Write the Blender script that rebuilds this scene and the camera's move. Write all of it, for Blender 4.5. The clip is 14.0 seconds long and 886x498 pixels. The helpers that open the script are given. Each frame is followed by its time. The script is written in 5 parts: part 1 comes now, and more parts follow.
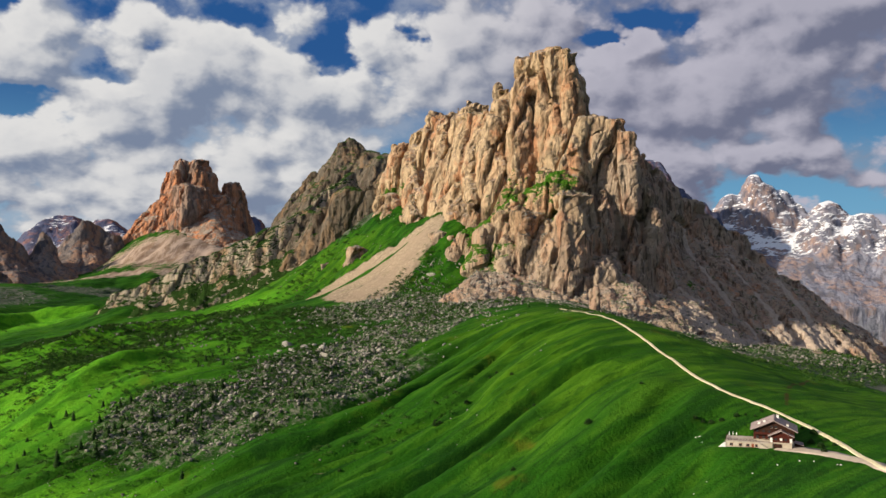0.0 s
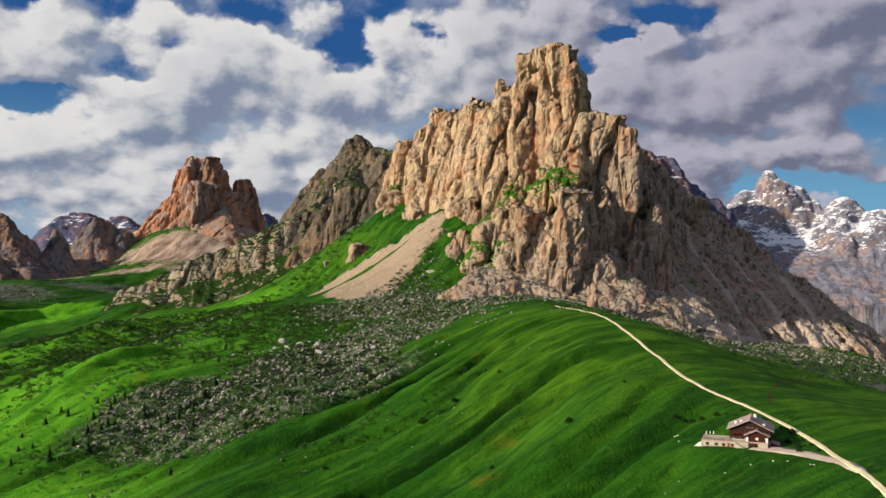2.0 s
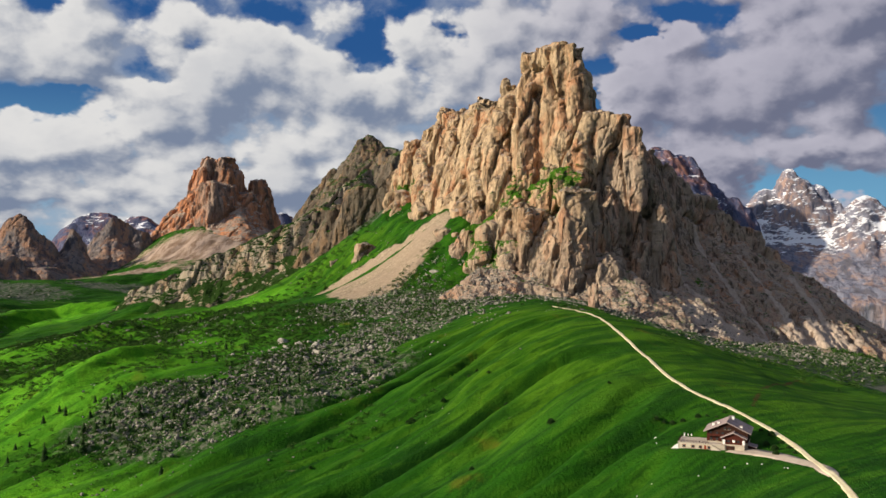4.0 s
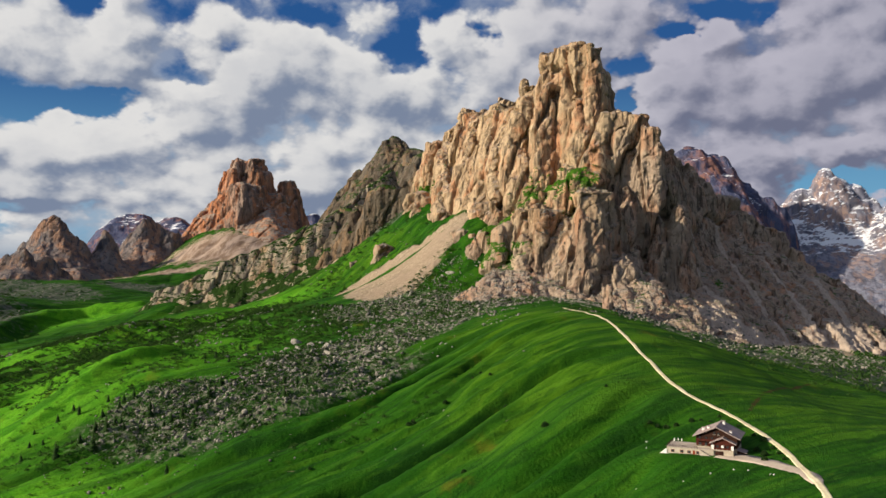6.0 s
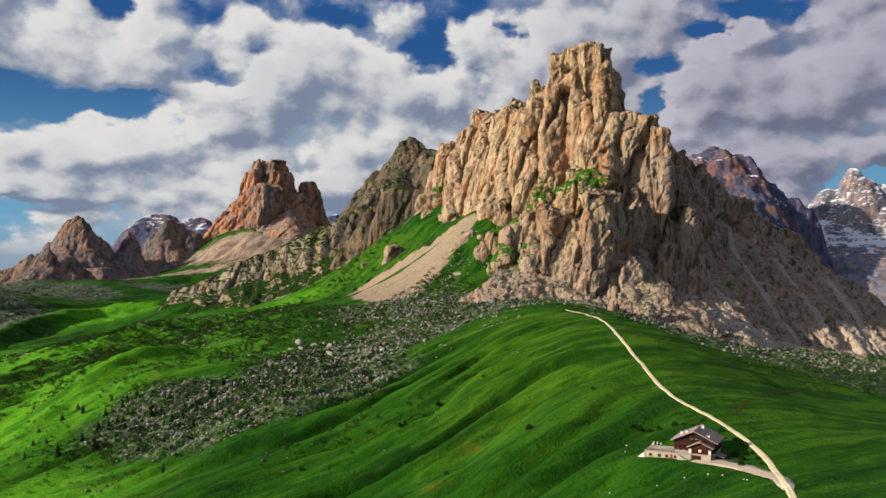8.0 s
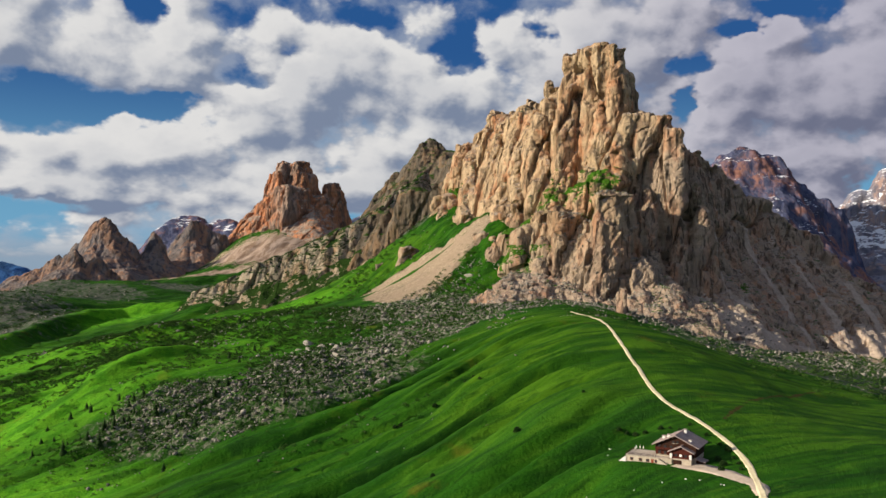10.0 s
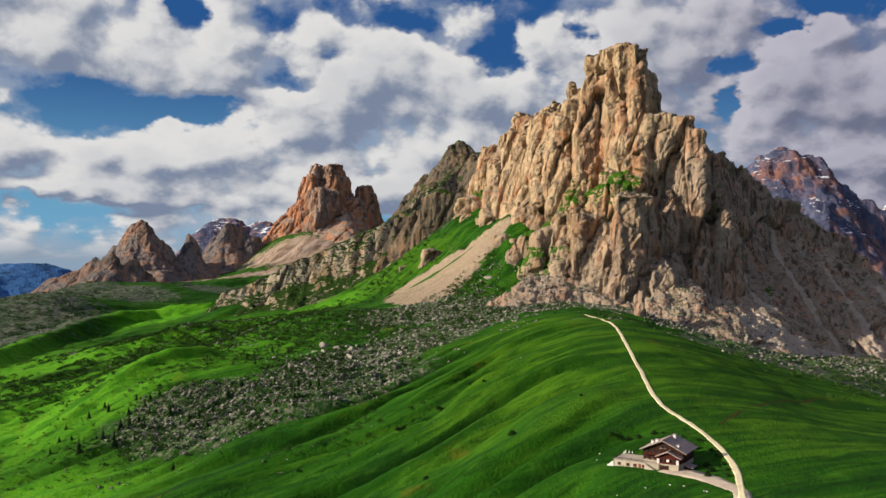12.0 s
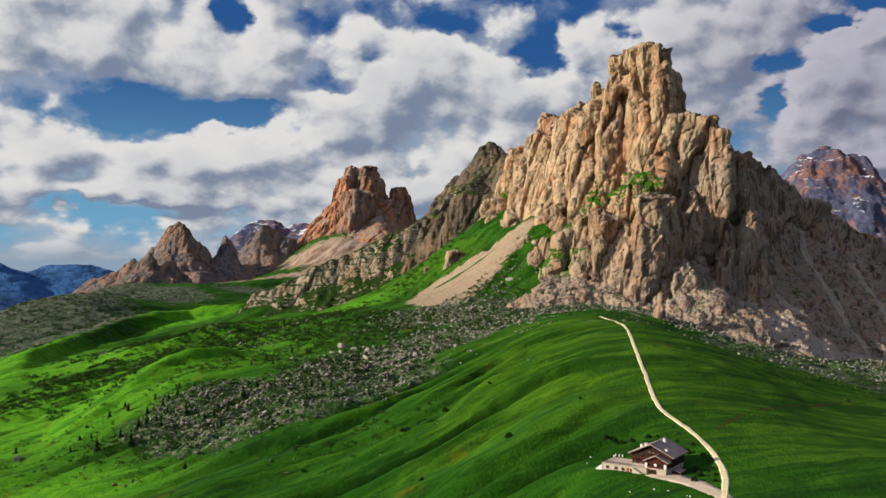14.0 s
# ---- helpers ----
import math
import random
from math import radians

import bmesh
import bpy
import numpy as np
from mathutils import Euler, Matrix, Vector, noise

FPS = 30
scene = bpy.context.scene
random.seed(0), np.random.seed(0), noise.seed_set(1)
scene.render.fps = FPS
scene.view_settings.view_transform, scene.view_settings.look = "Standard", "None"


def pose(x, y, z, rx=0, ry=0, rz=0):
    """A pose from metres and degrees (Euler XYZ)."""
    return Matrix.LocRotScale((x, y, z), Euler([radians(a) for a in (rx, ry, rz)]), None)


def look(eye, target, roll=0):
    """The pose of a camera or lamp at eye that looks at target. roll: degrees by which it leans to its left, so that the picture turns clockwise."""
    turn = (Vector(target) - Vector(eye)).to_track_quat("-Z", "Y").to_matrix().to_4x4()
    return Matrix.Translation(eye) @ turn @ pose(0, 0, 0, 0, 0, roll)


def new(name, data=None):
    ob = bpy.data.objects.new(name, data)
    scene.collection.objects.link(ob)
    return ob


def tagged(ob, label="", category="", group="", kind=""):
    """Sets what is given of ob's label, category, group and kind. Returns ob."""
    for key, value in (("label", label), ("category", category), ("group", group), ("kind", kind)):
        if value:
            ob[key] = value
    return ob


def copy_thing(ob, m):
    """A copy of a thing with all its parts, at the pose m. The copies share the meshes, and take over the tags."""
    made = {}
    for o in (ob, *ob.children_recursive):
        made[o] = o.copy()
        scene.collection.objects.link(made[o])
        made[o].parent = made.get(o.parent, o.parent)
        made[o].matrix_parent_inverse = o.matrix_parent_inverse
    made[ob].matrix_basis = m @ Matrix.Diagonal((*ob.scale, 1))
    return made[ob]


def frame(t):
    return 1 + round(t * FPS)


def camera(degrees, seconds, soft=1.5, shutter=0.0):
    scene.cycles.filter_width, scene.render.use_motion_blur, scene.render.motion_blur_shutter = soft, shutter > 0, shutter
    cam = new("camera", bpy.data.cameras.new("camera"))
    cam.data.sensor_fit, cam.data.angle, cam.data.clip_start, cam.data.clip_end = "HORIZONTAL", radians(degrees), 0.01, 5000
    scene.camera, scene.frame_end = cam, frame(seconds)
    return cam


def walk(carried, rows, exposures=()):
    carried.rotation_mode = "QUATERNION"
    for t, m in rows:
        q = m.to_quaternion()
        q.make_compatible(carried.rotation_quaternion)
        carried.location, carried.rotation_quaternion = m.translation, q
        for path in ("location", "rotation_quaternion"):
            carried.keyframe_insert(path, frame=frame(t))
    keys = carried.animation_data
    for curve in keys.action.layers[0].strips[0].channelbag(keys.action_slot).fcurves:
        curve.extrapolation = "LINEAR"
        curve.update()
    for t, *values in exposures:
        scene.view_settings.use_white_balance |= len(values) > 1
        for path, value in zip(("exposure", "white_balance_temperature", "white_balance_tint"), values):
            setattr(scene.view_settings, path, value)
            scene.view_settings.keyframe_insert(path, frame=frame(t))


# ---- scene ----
cam = camera(54.1, 14.0)
PATH = [
    (0, (10.39, -8.64, 80.28), (-8.27, 991.00, 99.61), -0.11),
    (0.5, (14.84, -8.50, 80.48), (-8.84, 991.05, 98.91), -0.11),
    (1, (19.42, -7.92, 80.49), (-8.80, 991.54, 97.50), -0.11),
    (1.5, (24.27, -7.73, 80.72), (-8.46, 991.60, 96.81), -0.01),
    (2, (28.96, -7.48, 81.01), (-8.28, 991.71, 96.18), -0.11),
    (4.5, (54.69, -4.99, 81.68), (-15.56, 992.43, 96.43), -0.11),
    (5, (59.91, -4.72, 82.08), (-20.35, 991.94, 97.00), -0.11),
    (5.5, (64.80, -3.99, 82.14), (-24.92, 991.86, 97.72), -0.11),
    (6, (70.14, -3.57, 82.33), (-30.59, 991.23, 97.61), -0.11),
    (6.5, (75.26, -2.74, 82.43), (-33.52, 991.20, 98.36), -0.01),
    (7, (80.81, -2.16, 82.46), (-34.94, 990.99, 98.51), -0.01),
    (7.5, (86.03, -1.82, 82.76), (-36.76, 990.49, 98.43), -0.00),
    (8, (91.59, -1.32, 83.01), (-39.68, 989.90, 98.83), -0.00),
    (10.5, (117.99, 2.57, 83.64), (-57.29, 986.93, 101.24), 0.10),
    (11, (123.57, 3.57, 83.54), (-62.61, 985.91, 101.83), 0.11),
    (11.5, (129.02, 4.66, 83.88), (-67.16, 985.06, 102.35), 0.11),
    (12, (134.86, 5.94, 83.93), (-74.85, 983.52, 103.14), 0.11),
    (12.5, (140.16, 7.09, 83.79), (-82.45, 981.80, 103.72), 0.11),
    (13, (145.85, 8.16, 84.05), (-88.33, 980.15, 104.19), 0.12),
    (13.5, (151.25, 9.09, 84.18), (-93.42, 978.50, 104.00), 0.12),
    (14, (157.00, 10.56, 84.31), (-98.69, 977.10, 104.83), 0.12),
]
walk(cam, [(t, look(eye, target, roll)) for t, eye, target, roll in PATH])

# ---- world, sun ----
SUN_WAY = Vector((-0.89, -0.35, 0.37)).normalized()      # towards the sun


def math_n(nt, op, a, b=None, c=None, clamp=False):
    n = nt.nodes.new("ShaderNodeMath")
    n.operation, n.use_clamp = op, clamp
    for i, v in enumerate((a, b, c)):
        if v is None:
            continue
        if isinstance(v, (int, float)):
            n.inputs[i].default_value = v
        else:
            nt.links.new(v, n.inputs[i])
    return n.outputs[0]


def ramp_n(nt, v, lo, hi, a=0.0, b=1.0, smooth=True):
    n = nt.nodes.new("ShaderNodeMapRange")
    n.interpolation_type = "SMOOTHSTEP" if smooth else "LINEAR"
    nt.links.new(v, n.inputs["Value"])
    for k, x in (("From Min", lo), ("From Max", hi), ("To Min", a), ("To Max", b)):
        n.inputs[k].default_value = x
    return n.outputs["Result"]


def mix_n(nt, f, a, b, blend="MIX"):
    n = nt.nodes.new("ShaderNodeMix")
    n.data_type, n.blend_type = "RGBA", blend
    for i, v in ((0, f), (6, a), (7, b)):
        if isinstance(v, (int, float)):
            n.inputs[i].default_value = v
        elif isinstance(v, tuple):
            n.inputs[i].default_value = (*v, 1)
        else:
            nt.links.new(v, n.inputs[i])
    return n.outputs[2]


def noise_n(nt, vec, scale, detail=4.0, rough=0.55, dist=0.0):
    n = nt.nodes.new("ShaderNodeTexNoise")
    n.inputs["Scale"].default_value, n.inputs["Detail"].default_value = scale, detail
    n.inputs["Roughness"].default_value, n.inputs["Distortion"].default_value = rough, dist
    if vec is not None:
        nt.links.new(vec, n.inputs["Vector"])
    return n.outputs["Fac"]


def stretch_n(nt, vec, sx, sy, sz):
    n = nt.nodes.new("ShaderNodeVectorMath")
    n.operation = "MULTIPLY"
    nt.links.new(vec, n.inputs[0])
    n.inputs[1].default_value = (sx, sy, sz)
    return n.outputs[0]


def off_n(nt, vec, by):
    n = nt.nodes.new("ShaderNodeVectorMath")
    n.operation = "ADD"
    nt.links.new(vec, n.inputs[0])
    n.inputs[1].default_value = by
    return n.outputs[0]


# azimuth and elevation in degrees, radii in degrees, weight
CLOUD_BANKS = [(-36.6, 13.3, 6.5, 2.6, 0.26), (-30.0, 7.0, 5.0, 1.7, 0.26), (-38.5, 6.4, 6.0, 1.6, 0.24), (-21.5, 9.8, 4.2, 2.6, 0.30), (-16.5, 12.4, 4.5, 2.4, 0.30), (-25.6, 13.8, 3.0, 1.7, 0.18), (-25.4, 17.0, 3.4, 1.5, 0.16),
               (-20.0, 4.6, 9.0, 1.6, 0.24), (-34.0, 4.4, 5.0, 0.7, 0.20), (-9.3, 11.0, 2.8, 1.4, 0.24), (-12.0, 7.6, 4.0, 1.8, 0.18), (-12.0, 15.6, 2.0, 0.9, 0.14),
               (1.5, 13.6, 4.6, 3.4, 0.30), (15.5, 10.6, 6.4, 3.4, 0.30), (21.0, 14.2, 7.0, 2.6, 0.30), (13.0, 6.2, 4.0, 1.2, 0.22), (19.8, 6.6, 3.0, 0.9, 0.20)]
BLUE_GAPS = [(-33.0, 9.6, 5.2, 1.0, -0.40), (-26.6, 9.7, 2.2, 0.8, -0.34), (-22.2, 12.0, 1.9, 0.8, -0.34), (-19.8, 13.4, 1.0, 0.8, -0.26), (-28.6, 16.0, 1.2, 1.6, -0.34), (-13.5, 15.6, 2.2, 0.8, -0.36), (-9.0, 14.0, 1.5, 0.9, -0.40), (-3.4, 15.2, 0.9, 0.7, -0.26),
             (12.6, 15.6, 2.0, 0.7, -0.60), (9.4, 14.4, 1.3, 0.5, -0.60), (6.6, 12.6, 1.4, 0.6, -0.56), (6.2, 10.4, 0.6, 0.8, -0.50), (21.5, 4.4, 4.0, 0.6, -0.40), (-16.2, 6.2, 1.0, 0.5, -0.16), (-37.0, 3.6, 3.0, 0.5, -0.20)]


def make_world():
    w = bpy.data.worlds.new("alpine_sky")
    scene.world = w
    w.use_nodes = True
    nt = w.node_tree
    nt.nodes.clear()
    sky = nt.nodes.new("ShaderNodeTexSky")
    sky.sky_type, sky.sun_disc = "NISHITA", False
    sky.sun_elevation = math.asin(SUN_WAY.z)
    sky.sun_rotation = math.atan2(SUN_WAY.x, SUN_WAY.y)
    sky.altitude = 2300
    geo = nt.nodes.new("ShaderNodeTexCoord")
    sep = nt.nodes.new("ShaderNodeSeparateXYZ")
    nt.links.new(geo.outputs["Generated"], sep.inputs[0])
    az = math_n(nt, "MULTIPLY", math_n(nt, "ARCTAN2", sep.outputs[0], sep.outputs[1]), 57.2958)
    el = math_n(nt, "MULTIPLY", math_n(nt, "ARCSINE", sep.outputs[2]), 57.2958)
    # cloud sheet coordinates: flatter towards the horizon
    comb = nt.nodes.new("ShaderNodeCombineXYZ")
    nt.links.new(math_n(nt, "MULTIPLY", az, 0.105), comb.inputs[0])
    nt.links.new(math_n(nt, "MULTIPLY", math_n(nt, "POWER", math_n(nt, "MAXIMUM", el, 0.0), 0.8), 0.30), comb.inputs[1])
    base = comb.outputs[0]

    wob_a = math_n(nt, "MULTIPLY_ADD", noise_n(nt, base, 2.3, 4.0, 0.6), 5.0, -2.5)
    wob_e = math_n(nt, "MULTIPLY_ADD", noise_n(nt, off_n(nt, base, (7.3, 3.1, 1.7)), 2.3, 4.0, 0.6), 3.2, -1.6)

    def lean(forms, start, e_shift, a_shift):
        total = start
        e2 = math_n(nt, "ADD", math_n(nt, "ADD", el, e_shift), wob_e)
        a2 = math_n(nt, "ADD", math_n(nt, "ADD", az, a_shift), wob_a)
        for a, e, ra, re_, wgt in forms:
            da = math_n(nt, "MULTIPLY_ADD", a2, 1 / ra, -a / ra)
            de = math_n(nt, "MULTIPLY_ADD", e2, 1 / re_, -e / re_)
            r2 = math_n(nt, "MULTIPLY_ADD", de, de, math_n(nt, "MULTIPLY", da, da))
            g = math_n(nt, "EXPONENT", math_n(nt, "MULTIPLY", r2, -1.0))
            total = math_n(nt, "MULTIPLY_ADD", g, 1.15 * wgt, total)
        return total

    def puffs(vec, scale, detail):
        v = nt.nodes.new("ShaderNodeTexVoronoi")
        v.feature, v.voronoi_dimensions, v.normalize = "SMOOTH_F1", "2D", True
        v.inputs["Scale"].default_value, v.inputs["Detail"].default_value = scale, detail
        v.inputs["Roughness"].default_value, v.inputs["Smoothness"].default_value = 0.52, 0.75
        nt.links.new(vec, v.inputs["Vector"])
        return v.outputs["Distance"]

    warp = nt.nodes.new("ShaderNodeVectorMath")
    warp.operation = "MULTIPLY_ADD"
    turb = nt.nodes.new("ShaderNodeTexNoise")
    turb.inputs["Scale"].default_value, turb.inputs["Detail"].default_value = 5.0, 3.0
    nt.links.new(base, turb.inputs["Vector"])
    nt.links.new(turb.outputs["Color"], warp.inputs[0])
    warp.inputs[1].default_value = (0.09, 0.09, 0.09)
    nt.links.new(base, warp.inputs[2])
    bent = warp.outputs[0]

    def density(shift, e_shift, a_shift):
        """Cumulus heaps: a broad body, heaped with rounded puffs."""
        vec = off_n(nt, bent, shift)
        body = math_n(nt, "ADD", noise_n(nt, vec, 1.5, 2.0, 0.5), lean(CLOUD_BANKS + BLUE_GAPS, 0.0, e_shift, a_shift))
        heap = math_n(nt, "MULTIPLY_ADD", puffs(vec, 2.4, 4.0), -1.0, 0.308)
        return body, math_n(nt, "ADD", body, heap)
    low0, d0 = density((0.0, 0.0, 0.0), 0.0, 0.0)
    low1, d1 = density((-0.085, 0.115, 0.0), 0.85, -0.8)
    cover = ramp_n(nt, d0, 0.455, 0.61)
    veil = ramp_n(nt, math_n(nt, "ADD", low0, math_n(nt, "MULTIPLY", math_n(nt, "SUBTRACT", noise_n(nt, bent, 4.5, 5.0, 0.6), 0.5), 0.5)), 0.34, 0.62, 0.0, 0.62)
    relief = ramp_n(nt, math_n(nt, "MULTIPLY_ADD", math_n(nt, "SUBTRACT", d0, d1), 1.2, math_n(nt, "MULTIPLY", math_n(nt, "SUBTRACT", low0, low1), 0.7)), -0.34, 0.26)
    thick = ramp_n(nt, d0, 0.62, 1.0)
    right = ramp_n(nt, az, -8.0, 12.0)
    grey = mix_n(nt, right, (0.21, 0.26, 0.37), (0.165, 0.180, 0.265))
    white = mix_n(nt, right, (0.80, 0.79, 0.78), (0.51, 0.495, 0.58))
    lit = mix_n(nt, relief, grey, white)
    lit = mix_n(nt, math_n(nt, "MULTIPLY", thick, 0.22), lit, grey)
    blue = mix_n(nt, 1.0, sky.outputs["Color"], (0.10, 0.10, 0.10), "MULTIPLY")
    deep = mix_n(nt, ramp_n(nt, el, 2.0, 14.0), (0.14, 0.38, 0.60), (0.014, 0.090, 0.29))
    blue = mix_n(nt, 0.92, blue, deep)
    haze = mix_n(nt, right, (0.42, 0.47, 0.56), (0.28, 0.29, 0.36))
    col = mix_n(nt, cover, mix_n(nt, veil, blue, haze), lit)
    sunward = nt.nodes.new("ShaderNodeVectorMath")
    sunward.operation = "DOT_PRODUCT"
    nt.links.new(geo.outputs["Generated"], sunward.inputs[0])
    sunward.inputs[1].default_value = SUN_WAY
    glow = ramp_n(nt, sunward.outputs["Value"], 0.40, 1.0, 1.0, 1.8)
    gl = nt.nodes.new("ShaderNodeVectorMath")
    gl.operation = "SCALE"
    nt.links.new(col, gl.inputs[0])
    nt.links.new(glow, gl.inputs["Scale"])
    col = gl.outputs[0]
    col = mix_n(nt, ramp_n(nt, el, 2.2, 0.2, 0.0, 0.85), col, (0.30, 0.38, 0.48))
    low = mix_n(nt, ramp_n(nt, el, -3.0, 0.0), (0.10, 0.13, 0.12), col)
    bg = nt.nodes.new("ShaderNodeBackground")
    bg.inputs["Strength"].default_value = 0.92
    nt.links.new(low, bg.inputs["Color"])
    out = nt.nodes.new("ShaderNodeOutputWorld")
    nt.links.new(bg.outputs[0], out.inputs[0])


make_world()
lamp = bpy.data.lights.new("sun", "SUN")
lamp.energy, lamp.angle, lamp.color = 7.6, radians(1.2), (1.0, 0.86, 0.67)
sun = new("sun", lamp)
sun.matrix_world = look(SUN_WAY * 500, (0, 0, 0))
scene.view_settings.exposure = 0.0


# ---- noise on arrays ----
def hash3(i, j, k, seed):
    h = (i * 374761393 + j * 668265263 + k * 2147483647 + seed * 974711) & 0xFFFFFFFF
    h = ((h ^ (h >> 13)) * 1274126177) & 0xFFFFFFFF
    h = ((h ^ (h >> 16)) * 2246822519) & 0xFFFFFFFF
    return ((h ^ (h >> 15)) & 0xFFFF) / 65535.0


def vnoise(x, y, z=None, seed=0):
    """Smooth value noise, -1 to 1."""
    x, y = np.asarray(x, float), np.asarray(y, float)
    z = np.zeros_like(x) if z is None else np.asarray(z, float)
    i, j, k = (np.floor(v).astype(np.int64) for v in (x, y, z))
    u, v, w = x - i, y - j, z - k
    u, v, w = (a * a * a * (a * (a * 6 - 15) + 10) for a in (u, v, w))
    out = 0.0
    for di in (0, 1):
        for dj in (0, 1):
            for dk in (0, 1):
                out = out + hash3(i + di, j + dj, k + dk, seed) * (u if di else 1 - u) * (v if dj else 1 - v) * (w if dk else 1 - w)
    return out * 2 - 1


def fbm(x, y, z=None, octaves=4, seed=0, gain=0.5):
    z = np.zeros_like(x) if z is None else z
    s, a, t = 0.0, 1.0, 0.0
    for o in range(octaves):
        f = 2.03 ** o
        s = s + a * vnoise(x * f + 17.3 * o, y * f - 9.1 * o, z * f + 4.7 * o, seed + o)
        t, a = t + a, a * gain
    return s / t


def ridged(x, y, z=None, octaves=3, seed=0, gain=0.5):
    """Sharp creases at 0, rounded backs at 1."""
    z = np.zeros_like(x) if z is None else z
    s, a, t = 0.0, 1.0, 0.0
    for o in range(octaves):
        f = 2.1 ** o
        s = s + a * np.minimum(1.0, np.abs(vnoise(x * f + 3.1 * o, y * f + 7.7 * o, z * f - 5.9 * o, seed + o)) * 2.2)
        t, a = t + a, a * gain
    return s / t


def cells(x, y, seed=0):
    """Nearest and second nearest scattered point: distances, and a random value of the nearest."""
    i, j = np.floor(x).astype(np.int64), np.floor(y).astype(np.int64)
    f1, f2, val = np.full(x.shape, 9.0), np.full(x.shape, 9.0), np.zeros(x.shape)
    zero = np.zeros_like(i)
    for di in (-1, 0, 1):
        for dj in (-1, 0, 1):
            a, b = i + di, j + dj
            d = np.hypot(a + 0.1 + 0.8 * hash3(a, b, zero, seed) - x, b + 0.1 + 0.8 * hash3(a, b, zero + 1, seed) - y)
            near = d < f1
            f2 = np.where(near, f1, np.minimum(f2, d))
            val = np.where(near, hash3(a, b, zero + 2, seed), val)
            f1 = np.where(near, d, f1)
    return f1, f2, val


def smooth(e0, e1, v):
    t = np.clip((v - e0) / (e1 - e0), 0, 1)
    return t * t * (3 - 2 * t)


# ---- ground form: spot heights of each piece of land ----
MEADOW = [(150, 379, 0), (128, 380, -1), (94, 539, 18), (78, 441, -6), (16, 551, -7), (-35, 544, -27), (-66, 551, -37), (-2, 478, -36),
          (95, 381, -12), (168, 300, 2), (172, 350, 3), (168, 400, 5), (149, 455, 15), (142, 520, 21), (135, 580, 32), (119, 680, 41), (84, 770, 43),
          (217, 755, 9), (232, 555, 1), (179, 456, 10), (318, 741, -13), (157, 355, 1), (270, 430, 0), (300, 560, -14), (20, 330, -45), (-30, 621, -14)]
VALLEY = [(-130, 420, -60), (-199, 539, -59), (-264, 580, -60), (-347, 686, -53), (-192, 609, -40), (-253, 645, -29), (-327, 702, -31), (-105, 605, -17),
          (-91, 715, -2), (-208, 763, -7), (-242, 741, -6), (-131, 768, 7), (-400, 993, -22), (-462, 1046, -6), (-500, 1200, -20), (-650, 1150, -45),
          (-784, 1389, -37), (-799, 1560, -16), (-849, 1630, -1), (-1018, 1706, 17), (-612, 1624, -20), (-701, 2068, 6), (-763, 2118, 50), (-982, 2297, 55),
          (-1074, 1764, 40), (-921, 1800, 35), (-989, 1531, 24), (-1100, 1480, 10)]
FOOT = [(-69, 871, 29), (-123, 987, 47), (-178, 1119, 45), (-246, 954, 23), (-326, 1320, 34), (411, 899, -20), (350, 716, -23), (438, 1091, -15),
        (328, 1031, 2), (64, 820, 42), (101, 860, 44), (183, 860, 25), (282, 980, 4), (-58, 950, 46), (-15, 1072, 140), (-45, 1085, 118), (30, 960, 58), (-100, 1060, 75),
        (-133, 1240, 137), (-216, 1393, 92), (-106, 1286, 165), (-260, 1330, 60), (-370, 1400, 15), (-490, 1420, 15), (-560, 1430, 8), (-320, 1440, 55),
        (150, 1100, 90), (350, 1200, 30), (500, 1120, -40), (0, 1230, 170)]
FAR = [(-723, 2444, 150), (-971, 2465, 115), (-952, 2500, 150), (-200, 1800, 230), (-838, 2605, 220), (-400, 1900, 110), (-600, 2500, 110),
       (3500, 4000, -300), (0, 4500, -280), (-3000, 4000, -300), (1500, 2500, -300), (-2500, 2500, -300), (700, 1600, -150), (900, 1000, -140), (-1400, 1500, -110),
       (-1600, 2200, -120), (0, 0, -15), (0, -700, -60), (450, 250, -15), (600, 600, -70), (-600, 300, -105), (-700, 800, -80), (-1100, 1000, -110)]
SPOTS = np.array(MEADOW + VALLEY + FOOT + FAR, float)
SOFT = 45.0


def _kern(x, y):
    return np.sqrt((x[:, None] - SPOTS[:, 0]) ** 2 + (y[:, None] - SPOTS[:, 1]) ** 2 + SOFT ** 2)


_n = len(SPOTS)
_A = np.zeros((_n + 1, _n + 1))
_A[:_n, :_n] = _kern(SPOTS[:, 0], SPOTS[:, 1]) - np.eye(_n) * 4.0
_A[:_n, _n] = _A[_n, :_n] = 1
WEIGHTS = np.linalg.solve(_A, np.r_[SPOTS[:, 2], 0])


def base_h(x, y):
    x, y = np.asarray(x, float).ravel(), np.asarray(y, float).ravel()
    out = np.empty(len(x))
    for i in range(0, len(x), 40000):
        out[i:i + 40000] = _kern(x[i:i + 40000], y[i:i + 40000]) @ WEIGHTS[:_n] + WEIGHTS[_n]
    far = np.hypot(x - 0, y - 1100)
    return np.where(far > 2200, out * 1.0 + smooth(2200, 4200, far) * (-300 - out), out)


